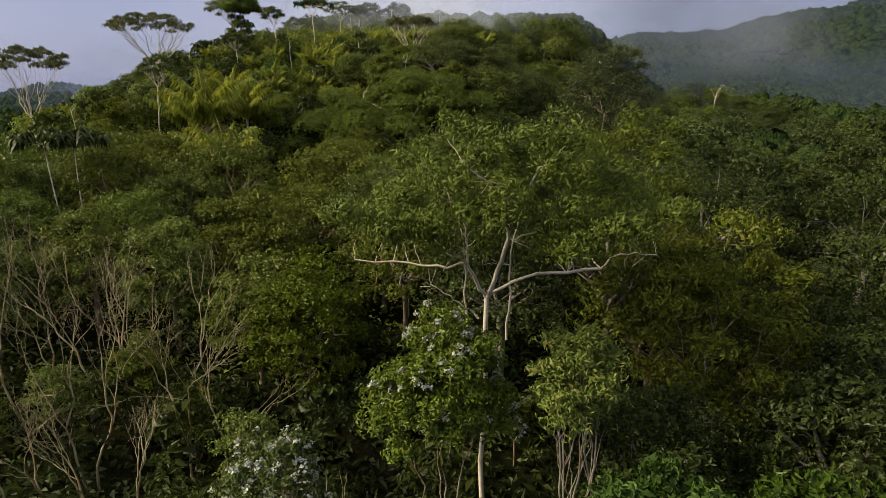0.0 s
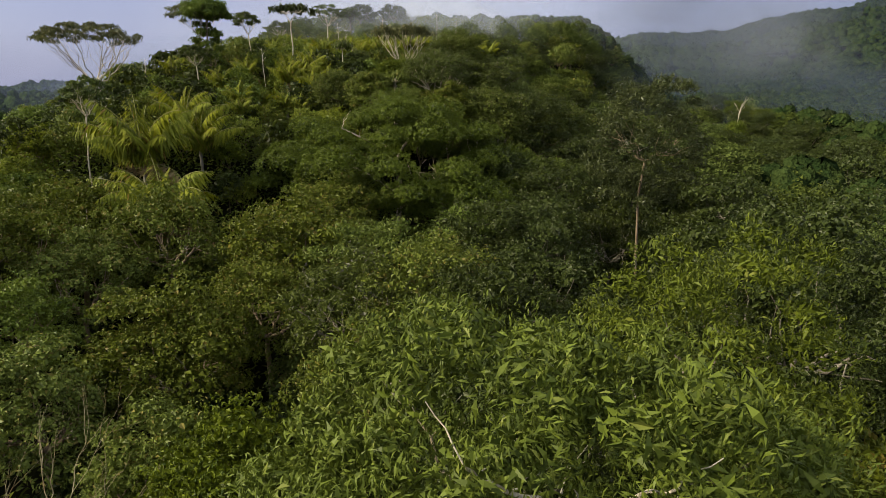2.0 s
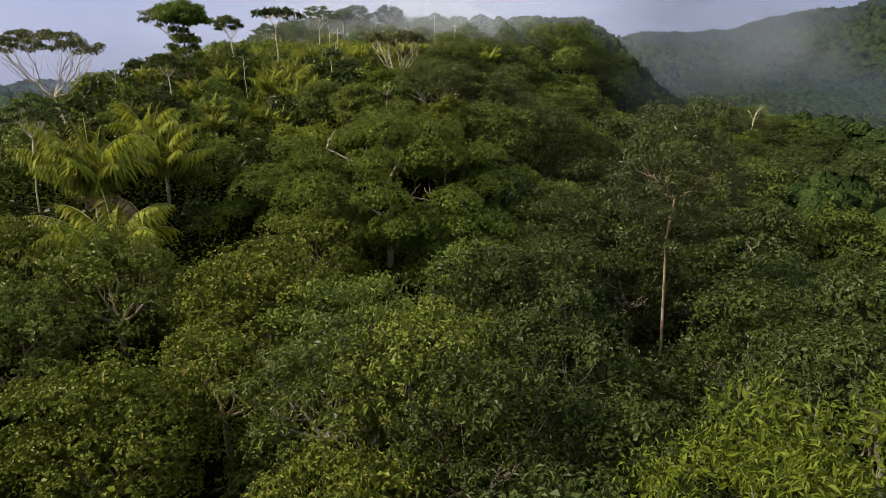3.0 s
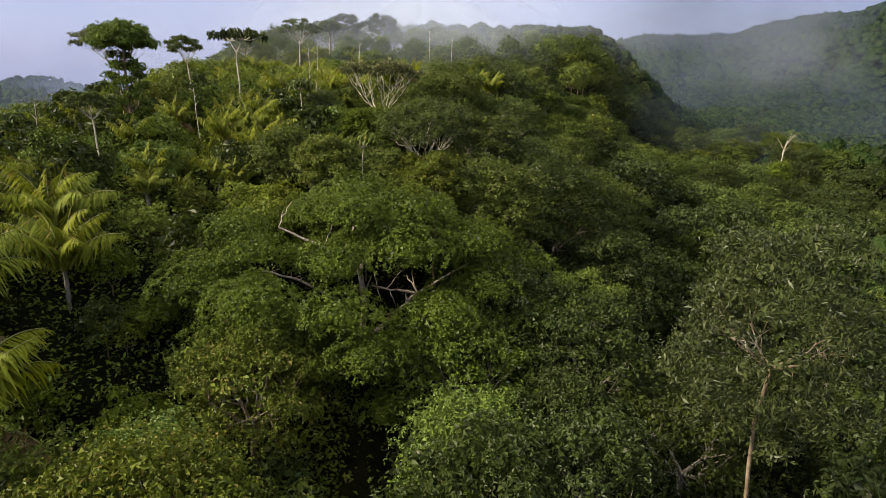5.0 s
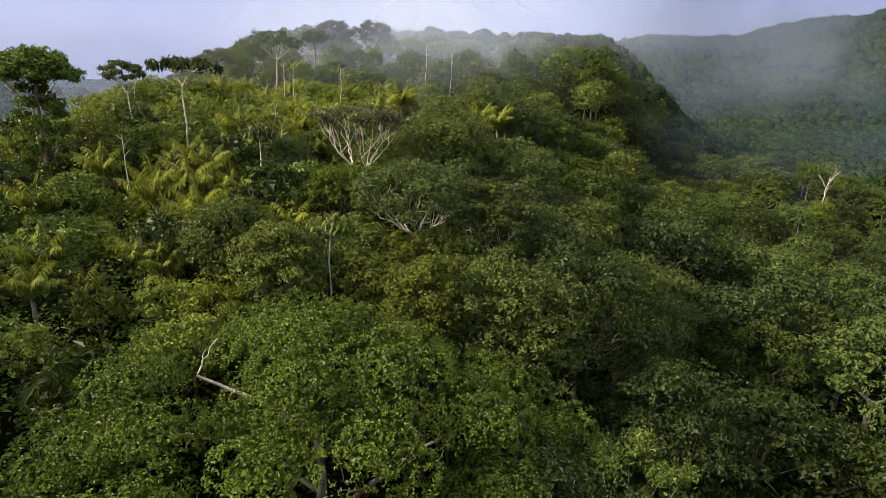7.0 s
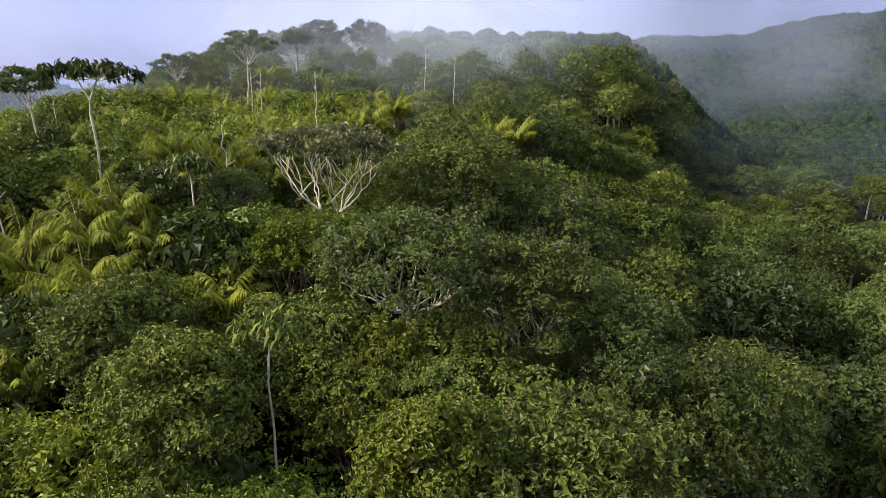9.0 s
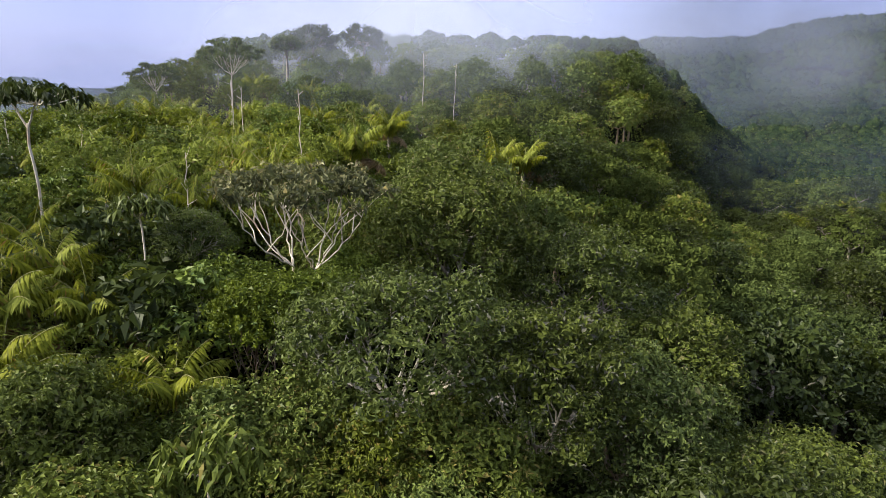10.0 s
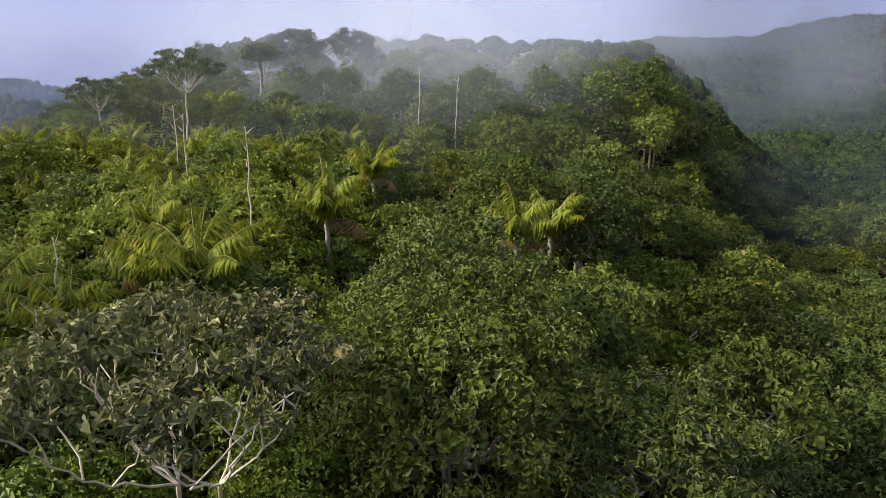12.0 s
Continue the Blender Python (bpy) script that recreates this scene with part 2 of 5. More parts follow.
def canopy(x, y):
    """Height of the tree tops: a spur that climbs ahead to a rounded summit, with valleys on both sides."""
    x, y = np.asarray(x, float), np.asarray(y, float)
    spine = np.interp(y, [-60, 0, 24, 45, 62, 72, 84, 96, 110, 125, 143, 173, 215, 260, 330, 420], [20, 21, 25, 25, 26, 29, 32.5, 37, 39.5, 41, 43, 49, 55, 50, 34, 22])
    right = np.interp(y, [0, 60, 80, 93, 110, 124, 150, 192, 215, 260], [22, 12, 3, 2, 4, 6, 16, 33, 40, 44])
    left = np.interp(y, [0, 60, 110, 215], [-24, -30, -30, -34])
    wr = np.interp(y, [0, 60, 93, 124, 150, 192, 215, 260], [45, 22, 19, 24, 18, 26, 24, 28])
    u = np.where(x > 0, np.maximum(x - right, 0) / wr, np.maximum(left - x, 0) / 30.0)
    base = 20.0 + 5.0 * smooth(55, 95, y) * smooth(4, 14, x)
    z = base + (spine - base) * np.exp(-u ** 2) + 2.2 * smooth(-10, -24, x) * np.exp(-(((y - 68) / 20) ** 2)) * np.exp(-np.maximum(-x - 44, 0) / 10)
    # low swell in the valley to the right
    z = z + 6.0 * np.exp(-(((x - 61) / 12) ** 2) - ((y - 153) / 14) ** 2) + 3.0 * np.exp(-(((x - 80) / 20) ** 2) - ((y - 145) / 30) ** 2)
    # shaded gully beside the wide fig
    z = z - 5.5 * np.exp(-(((x - 18) / 5.5) ** 2) - ((y - 69) / 9) ** 2)
    z = z - 4.0 * np.exp(-(((x + 5.2) / 3.0) ** 2) - ((y - 78.3) / 2.6) ** 2)
    # far ridge to the right, low hill to the left
    r, az = np.hypot(x, y), np.degrees(np.arctan2(x, y))
    crest = np.interp(az, [5, 15, 17, 20, 24, 26.3, 29, 31.6, 33, 36, 50, 80], [70, 96, 97, 94, 97, 108, 115, 115, 125, 130, 135, 110])
    z = z + (crest - 20.0) * smooth(190, 900, r) * smooth(2, 18, az) * (1 - smooth(900, 2200, r) * 0.8)
    z = z + 21 * np.exp(-(((az + 31.4) / 3.4) ** 2)) * smooth(560, 900, r) * (1 - smooth(950, 1700, r))
    z = z + 8 * np.exp(-(((az + 41) / 5.0) ** 2)) * smooth(520, 1000, r) * (1 - smooth(1000, 1800, r))
    z = z - 58 * smooth(950, 1700, r) * smooth(-6, -16, az)
    return z


def stand(x, y):
    """Height of the trees that grow there: tall on the spur's crest and right, low scrub and palms on the left slope."""
    x, y = np.asarray(x, float), np.asarray(y, float)
    return 11.0 - 3.2 * smooth(100, 116, y) + 5.0 * (1 - smooth(26, 38, y)) - (6.0 - 3.0 * smooth(100, 116, y)) * smooth(-1, -9, x) * smooth(72, 84, y + 0.6 * np.abs(x)) * (1 - smooth(165, 200, y))


def ground_at(x, y):
    x, y = np.asarray(x, float), np.asarray(y, float)
    return canopy(x, y) - stand(x, y) + 0.5 * np.sin(x * 0.21 + 1) * np.cos(y * 0.17)


def spread(lo, hi, fine_lo, fine_hi, step, grow=1.16):
    mid = list(np.arange(fine_lo, fine_hi + 0.1, step))
    s, v, out = step, mid[-1], []
    while v < hi:
        s *= grow
        v += s
        out.append(v)
    s, v, pre = step, mid[0], []
    while v > lo:
        s *= grow
        v -= s
        pre.append(v)
    return np.array(pre[::-1] + mid + out)


gx, gy = spread(-3500, 3500, -90, 110, 2.5), spread(-3500, 4500, -20, 240, 2.5)
X, Y = np.meshgrid(gx, gy)
Z = ground_at(X, Y)
nx, ny = len(gx), len(gy)
i, j = np.meshgrid(np.arange(ny - 1), np.arange(nx - 1), indexing="ij")
gf = np.stack([i * nx + j, i * nx + j + 1, (i + 1) * nx + j + 1, (i + 1) * nx + j], -1).reshape(-1, 4)
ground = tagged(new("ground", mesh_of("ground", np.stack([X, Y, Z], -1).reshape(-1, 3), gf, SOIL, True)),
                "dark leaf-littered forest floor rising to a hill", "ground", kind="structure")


# ---- trees ----
def crown_clumps(r, centre, rx, ry, rz, n, rc, low=-0.25):
    """Centres of the foliage sprays of a crown, spread over its dome and a few inside."""
    k = np.arange(n) + 0.5
    cz = 1 - k / n * (1 - low)
    ph = np.pi * (1 + 5 ** 0.5) * k + r.uniform(0, 6)
    s = np.sqrt(np.clip(1 - cz ** 2, 0, 1))
    d = np.stack([s * np.cos(ph), s * np.sin(ph), cz], -1)
    d *= r.uniform(0.66, 1.0, (n, 1))
    c = np.asarray(centre) + d * np.array([rx - rc * 0.6, ry - rc * 0.6, rz - rc * 0.4])
    return c, rc * r.uniform(0.75, 1.25, n)


def grown_tree(name, seed, spec, root):
    """Trunk and limbs as one part, foliage as another, in the tree's own space with its foot at the origin."""
    r = np.random.default_rng(seed)
    H, fork = spec["height"], spec["fork"]
    rx, ry, rz = spec["radius"]
    lean = np.array(spec.get("lean", (0, 0)))
    fork = max(0.6, min(fork, H - rz * 1.25)) if not spec.get("free_fork") else fork
    fork_at = np.array([lean[0], lean[1], fork])
    centre = np.array([lean[0] * 1.3, lean[1] * 1.3, H - rz])
    cl, cr = crown_clumps(r, centre, rx, ry, rz, spec["clumps"], spec["clump"], spec.get("low", -0.25))
    girth = spec.get("girth", 0.22)
    wood = [tube(bent((0, 0, -0.5), fork_at, r, 7, 0, 0.02), np.linspace(girth, girth * 0.75, 7), 8)]
    n_limbs = spec.get("limbs", 5)
    ends = cl[r.permutation(len(cl))[: n_limbs * 4]]
    for e in range(n_limbs):
        a = 2 * np.pi * e / n_limbs + r.uniform(-0.4, 0.4)
        vl = spec.get("v_limbs", 0.42)
        q = fork_at + np.array([np.cos(a) * rx * vl, np.sin(a) * ry * vl, max((H - rz * 0.9 - fork), rz * 0.3) * r.uniform(0.6, 1.0) * spec.get("rise", 1.0)])
        path = bent(fork_at, q, r, 8, spec.get("sag", 0.25), 0.05)
        limb = [tube(path, np.linspace(girth * 0.6, girth * 0.26, 8), 6)]
        near = cl[np.argsort(np.linalg.norm(cl - q, axis=1))[: spec.get("twigs", 6)]]
        for k, c in enumerate(near):
            limb.append(tube(bent(path[7 - (k % 5)], c, r, 6, 0.18, 0.07), np.linspace(girth * 0.24, girth * 0.06, 6), 5))
        if spec.get("split"):
            part("limb", mesh_of("limb", *join(limb), BARK[spec["bark"]], True), root)
        else:
            wood += limb
    v, f = join(wood)
    part("trunk", mesh_of(name + "_trunk", v, f, BARK[spec["bark"]], True), root, spec.get("trunk_label", ""))
    per = max(8, int(spec["leaves"] / len(cl)))
    lv = [clump_leaves(c, rad, per, spec["leaf"][0], spec["leaf"][1], r, spec.get("flat", 0.65), spec.get("droop", 0.25), spec.get("under", -0.35), spec.get("shell", 0.8), 5, spec.get("inside", 0.3)) for c, rad in zip(cl, cr)]
    v = np.concatenate(lv)
    part("crown", mesh_of(name + "_crown", v, quads(len(v) // 4), LEAF[spec["foliage"]]), root)
    if spec.get("blossom"):
        pick = r.permutation(len(cl))[: max(1, int(len(cl) * spec["blossom"]))]
        lv = []
        for q in pick:
            for d in unit(r.normal(size=(5, 3)) + np.array([0, -0.3, 0.7])):
                lv.append(clump_leaves(cl[q] + d * cr[q] * 0.95 * np.array([1, 1, 0.7]), r.uniform(0.12, 0.26), max(10, int(per * 0.07)), 0.10, 0.08, r, 0.9, 0.1, 0.1, 0.7))
        v = np.concatenate(lv)
        part("blossom", mesh_of(name + "_blossom", v, quads(len(v) // 4), LEAF[spec.get("petal", "flower")]), root, spec.get("petal_label", "clusters of small white flowers"))


made_of = {}


def plant(kind, variant, x, y, top, label, category="tree", group="", turn=None, z=None):
    """Stands a tree of a kind at x, y so that its top reaches the height top; alike ones share their meshes."""
    spec = SPECIES[kind]
    foot = float(ground_at(x, y)) if z is None else z
    s = max(0.45, (top - foot) / spec["height"])
    turn = rng.uniform(0, 360) if turn is None else turn
    key = (kind, variant)
    m = Matrix.LocRotScale((x, y, foot), Euler((0, 0, radians(turn))), None)
    if key not in made_of:
        root = new(spec["name"])
        grown_tree(spec["name"], hash_of(kind) + variant, spec, root)
        root.matrix_basis = m @ Matrix.Diagonal((s, s, s, 1))
        made_of[key] = (root, s)
        ob = root
    else:
        first, s0 = made_of[key]
        ob = copy_thing(first, m)
        ob.scale = (s, s, s)
    return tagged(ob, label, category, group)


def hash_of(text):
    return sum(ord(c) * (k + 3) for k, c in enumerate(text)) * 17


SPECIES = {
    "domed": dict(name="broadleaf_tree", height=11, fork=5, radius=(4.8, 4.8, 4.4), clumps=24, clump=1.75, leaves=7200, leaf=(0.20, 0.092), foliage="domed", bark="grey", low=-0.45, shell=0.88, inside=0.4),
    "grey": dict(name="broadleaf_tree", height=11, fork=5.5, radius=(4.4, 4.4, 4.4), clumps=30, clump=1.25, leaves=7200, leaf=(0.20, 0.072), foliage="grey", bark="grey", shell=0.7, low=-0.5, inside=0.35),
    "olive": dict(name="broadleaf_tree", height=11, fork=5, radius=(4.6, 4.6, 4.6), clumps=26, clump=1.5, leaves=7200, leaf=(0.20, 0.09), foliage="olive", bark="brown", low=-0.5, shell=0.86, inside=0.4),
    "lush": dict(name="broadleaf_tree", height=11, fork=4, radius=(4.4, 4.4, 4.8), clumps=28, clump=1.4, leaves=7200, leaf=(0.21, 0.088), foliage="lush", bark="brown", droop=0.5, low=-0.5, shell=0.84, inside=0.4),
    "dark": dict(name="broadleaf_tree", height=11, fork=5, radius=(4.2, 4.2, 4.8), clumps=28, clump=1.4, leaves=7200, leaf=(0.20, 0.092), foliage="dark", bark="grey", low=-0.5, shell=0.86, inside=0.4),
    "willowy": dict(name="broadleaf_tree", height=11, fork=5, radius=(4.8, 4.8, 4.6), clumps=34, clump=1.25, leaves=7600, leaf=(0.23, 0.06), foliage="willowy", bark="grey", droop=1.0, shell=0.6, low=-0.5),
    "shrub": dict(name="shrub", height=5, fork=0.8, radius=(2.9, 2.9, 2.6), clumps=16, clump=1.05, leaves=1500, leaf=(0.28, 0.12), foliage="shrub", bark="brown", girth=0.08, limbs=4, twigs=3),
    "bush": dict(name="shrub", height=5, fork=0.8, radius=(2.8, 2.8, 2.8), clumps=16, clump=1.0, leaves=1500, leaf=(0.28, 0.125), foliage="lush", bark="brown", girth=0.08, limbs=4, twigs=3),
    "scrub": dict(name="shrub", height=5, fork=0.8, radius=(2.8, 2.8, 2.6), clumps=16, clump=1.0, leaves=1500, leaf=(0.28, 0.11), foliage="olive", bark="brown", girth=0.08, limbs=4, twigs=3),
    # saplings wear dark leaves, the shade under the canopy put into colour
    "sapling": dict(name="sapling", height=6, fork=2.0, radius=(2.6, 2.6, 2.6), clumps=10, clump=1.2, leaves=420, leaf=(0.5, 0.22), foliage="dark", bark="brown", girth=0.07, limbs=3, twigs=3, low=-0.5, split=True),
    "umbrella": dict(name="umbrella_tree", height=16, fork=8, radius=(5.0, 5.0, 2.0), clumps=22, clump=1.1, leaves=4200, inside=0.08, leaf=(0.24, 0.11), foliage="domed", bark="pale", girth=0.24, low=-0.15, flat=0.42, twigs=5, limbs=5),
    "midfar": dict(name="broadleaf_tree", height=11, fork=5, radius=(5.0, 5.0, 4.4), clumps=22, clump=1.6, leaves=2400, shell=0.88, inside=0.4, leaf=(0.34, 0.17), foliage="far", bark="grey", limbs=3, twigs=3, low=-0.4),
    "midolive": dict(name="broadleaf_tree", height=11, fork=5, radius=(4.6, 4.6, 4.6), clumps=22, clump=1.6, leaves=2400, shell=0.88, inside=0.4, leaf=(0.34, 0.17), foliage="olive", bark="brown", limbs=3, twigs=3, low=-0.4),
    "midlush": dict(name="broadleaf_tree", height=11, fork=5, radius=(4.4, 4.4, 4.4), clumps=22, clump=1.6, leaves=2400, shell=0.88, inside=0.4, leaf=(0.34, 0.17), foliage="lush", bark="grey", limbs=3, twigs=3, low=-0.4),
    "knoll": dict(name="hillside_tree", height=11, fork=5, radius=(4.8, 4.8, 4.4), clumps=20, clump=1.7, leaves=1000, leaf=(0.52, 0.26), foliage="far", bark="grey", limbs=2, twigs=2, low=-0.4),
    "knollolive": dict(name="hillside_tree", height=11, fork=5, radius=(4.4, 4.4, 4.6), clumps=20, clump=1.6, leaves=1000, leaf=(0.50, 0.25), foliage="olive", bark="brown", limbs=2, twigs=2, low=-0.4),
    "middark": dict(name="broadleaf_tree", height=11, fork=5, radius=(4.6, 4.6, 4.4), clumps=22, clump=1.6, leaves=2400, shell=0.88, inside=0.4, leaf=(0.34, 0.17), foliage="dark", bark="grey", limbs=3, twigs=3, low=-0.4),
}

taken = []          # crowns that already stand: x, y, radius


def hero(kind, x, y, top, label, scale_r=1.0, variant=0, foot=None, **changes):
    """A tree that the camera passes close to, with proportions of its own."""
    spec = dict(SPECIES[kind], **changes)
    spec["leaf"] = (min(spec["leaf"][0] * 0.72, 0.32), min(spec["leaf"][1] * 0.7, 0.14)) if changes.get("leaf") else spec["leaf"]
    spec["clumps"] = max(14, int(spec["clumps"] * 0.8))
    spec["leaves"] = int(spec["leaves"] * 1.15)
    spec["split"] = True
    z = float(ground_at(x, y)) if foot is None else foot
    spec["height"] = top - z
    root = new(spec["name"])
    root.matrix_basis = pose(x, y, z)
    grown_tree(spec["name"], hash_of(kind) + int(x * 7 + y * 13) + 900, spec, root)
    taken.append((x, y, 0.42 * (spec["radius"][0] + spec["radius"][1])))
    return tagged(root, label, spec.get("category", "tree"))


# ---- trees that the flight passes close to ----
def pale_limbed_tree():
    """The open tree with white forking limbs and hanging slender leaves."""
    x, y = 1.8, 23.8
    z = float(ground_at(x, y))
    root = new("pale_limbed_tree")
    root.matrix_basis = pose(x, y, z)
    r = np.random.default_rng(41)
    bark = BARK["pale"]
    fork = np.array([0, 0, 21.7 - z])
    v, f = tube(bent((0.05, 0.1, -0.5), fork, r, 8, 0, 0.012), np.linspace(0.125, 0.10, 8), 10)
    part("trunk", mesh_of("trunk", v, f, bark, True), root)
    # main limbs: way points from the fork, thickness at start and end
    limbs = [
        ([(0, 0, 0), (0.35, -1.0, 1.5), (0.65, -2.0, 3.0), (0.7, -2.6, 4.2)], 0.17, 0.12),
        ([(0.7, -2.6, 4.2), (0.2, -3.2, 5.1), (-0.5, -3.4, 5.5), (-1.1, -3.5, 5.9)], 0.10, 0.04),
        ([(0.7, -2.6, 4.2), (1.1, -3.2, 5.0), (1.2, -3.8, 5.7), (1.6, -4.2, 6.1)], 0.10, 0.03),
        ([(0, 0, 0), (-0.5, -0.6, 0.8), (-0.85, -1.3, 1.9), (-1.6, -1.8, 2.5)], 0.15, 0.09),
        ([(-0.85, -1.3, 1.9), (-2.0, -1.4, 1.7), (-3.0, -1.3, 1.9), (-5.2, -1.2, 2.0)], 0.10, 0.04),
        ([(0, 0, 0), (1.0, -0.2, 0.9), (2.6, -0.2, 1.2), (4.6, -0.1, 1.3)], 0.12, 0.09),
        ([(4.6, -0.1, 1.3), (5.1, -0.1, 1.9), (6.0, 0.0, 1.9), (6.9, 0.2, 1.8)], 0.08, 0.03),
        ([(0.65, -2.0, 3.0), (1.3, -2.2, 3.2), (2.1, -2.4, 3.6), (3.2, -2.3, 4.2)], 0.07, 0.03),
        ([(-0.3, 0.3, -1.0), (-0.9, 0.2, -0.4), (-1.5, 0.0, 0.1), (-2.3, 0.0, 0.6)], 0.09, 0.03),
        ([(-0.85, -1.3, 1.9), (-0.9, -1.1, 3.2), (-1.6, -0.6, 4.6), (-2.6, -0.2, 5.6)], 0.09, 0.03),
        ([(0.9, 0.4, -2.0), (1.0, 0.3, 0.2), (0.9, 0.2, 1.9), (1.3, 0.4, 3.4)], 0.09, 0.04),
        ([(-0.8, 0.5, -2.0), (-0.85, 0.4, 0.2), (-0.9, 0.3, 1.8), (-1.2, 0.8, 3.6)], 0.08, 0.04),
    ]
    tips = []
    for way, r0, r1 in limbs:
        w = np.array(way, float)
        s = np.linspace(0, 3, 10)
        p = np.stack([np.interp(s, range(4), w[:, k]) for k in range(3)], -1)
        p[1:-1] = (p[:-2] + 2 * p[1:-1] + p[2:]) / 4
        p[1:-1] += r.normal(size=(8, 3)) * 0.035
        pieces = [tube(fork + p, np.linspace(r0 * 0.56, r1 * 0.66, 10), 8)]
        for _ in range(5):
            q = p[r.integers(5, 10)]
            e = q + unit(r.normal(size=3) + np.array([0, 0, 0.9])) * r.uniform(0.5, 1.2)
            pieces.append(tube(fork + bent(q, e, r, 5, -0.1, 0.08), np.linspace(r1 * 0.4, 0.008, 5), 5))
            tips.append(e)
        v, f = join(pieces)
        part("limb", mesh_of("limb", v, f, bark, True), root)
    # foliage: a wide open dome with sprays at the limb tips
    c1, k1 = crown_clumps(r, (0.4, -1.0, 3.2), 6.8, 5.4, 4.5, 66, 1.3, -0.3)
    c2 = np.array([t for t in tips if t[2] > 0.9 or abs(t[0]) > 3])
    lv = [clump_leaves(fork + c, q * 0.82, 460, 0.21, 0.045, r, 0.75, 1.0, -0.5, 0.45) for c, q in zip(c1, k1) if not (c[1] < -0.8 and c[2] < 4.6 and abs(c[0] - 0.5) < 2.0) and not (c[2] < 3.1 and c[1] < 1.0 and (1.8 < c[0] < 7.2 or -5.6 < c[0] < -1.0)) and r.random() > 0.1]
    lv += [clump_leaves(fork + c + np.array([0, 0.5, 0.6]), r.uniform(0.7, 1.1), 140, 0.21, 0.045, r, 0.8, 1.0, -0.5, 0.35) for c in c2]
    for k in range(20):
        c = np.array([-5.6 + 0.64 * k + r.normal() * 0.3, r.uniform(-4.6, -3.2), r.uniform(3.6, 4.5)])
        lv.append(clump_leaves(fork + c, r.uniform(0.8, 1.15), 360, 0.21, 0.045, r, 0.7, 1.0, -0.3, 0.45))
    v = np.concatenate(lv)
    part("crown", mesh_of("crown", v, quads(len(v) // 4), LEAF["willowy"]), root)
    taken.append((x, y, 6.0))
    tagged(root, "tall open tree with white forking limbs and slender drooping leaves", "tree")


pale_limbed_tree()


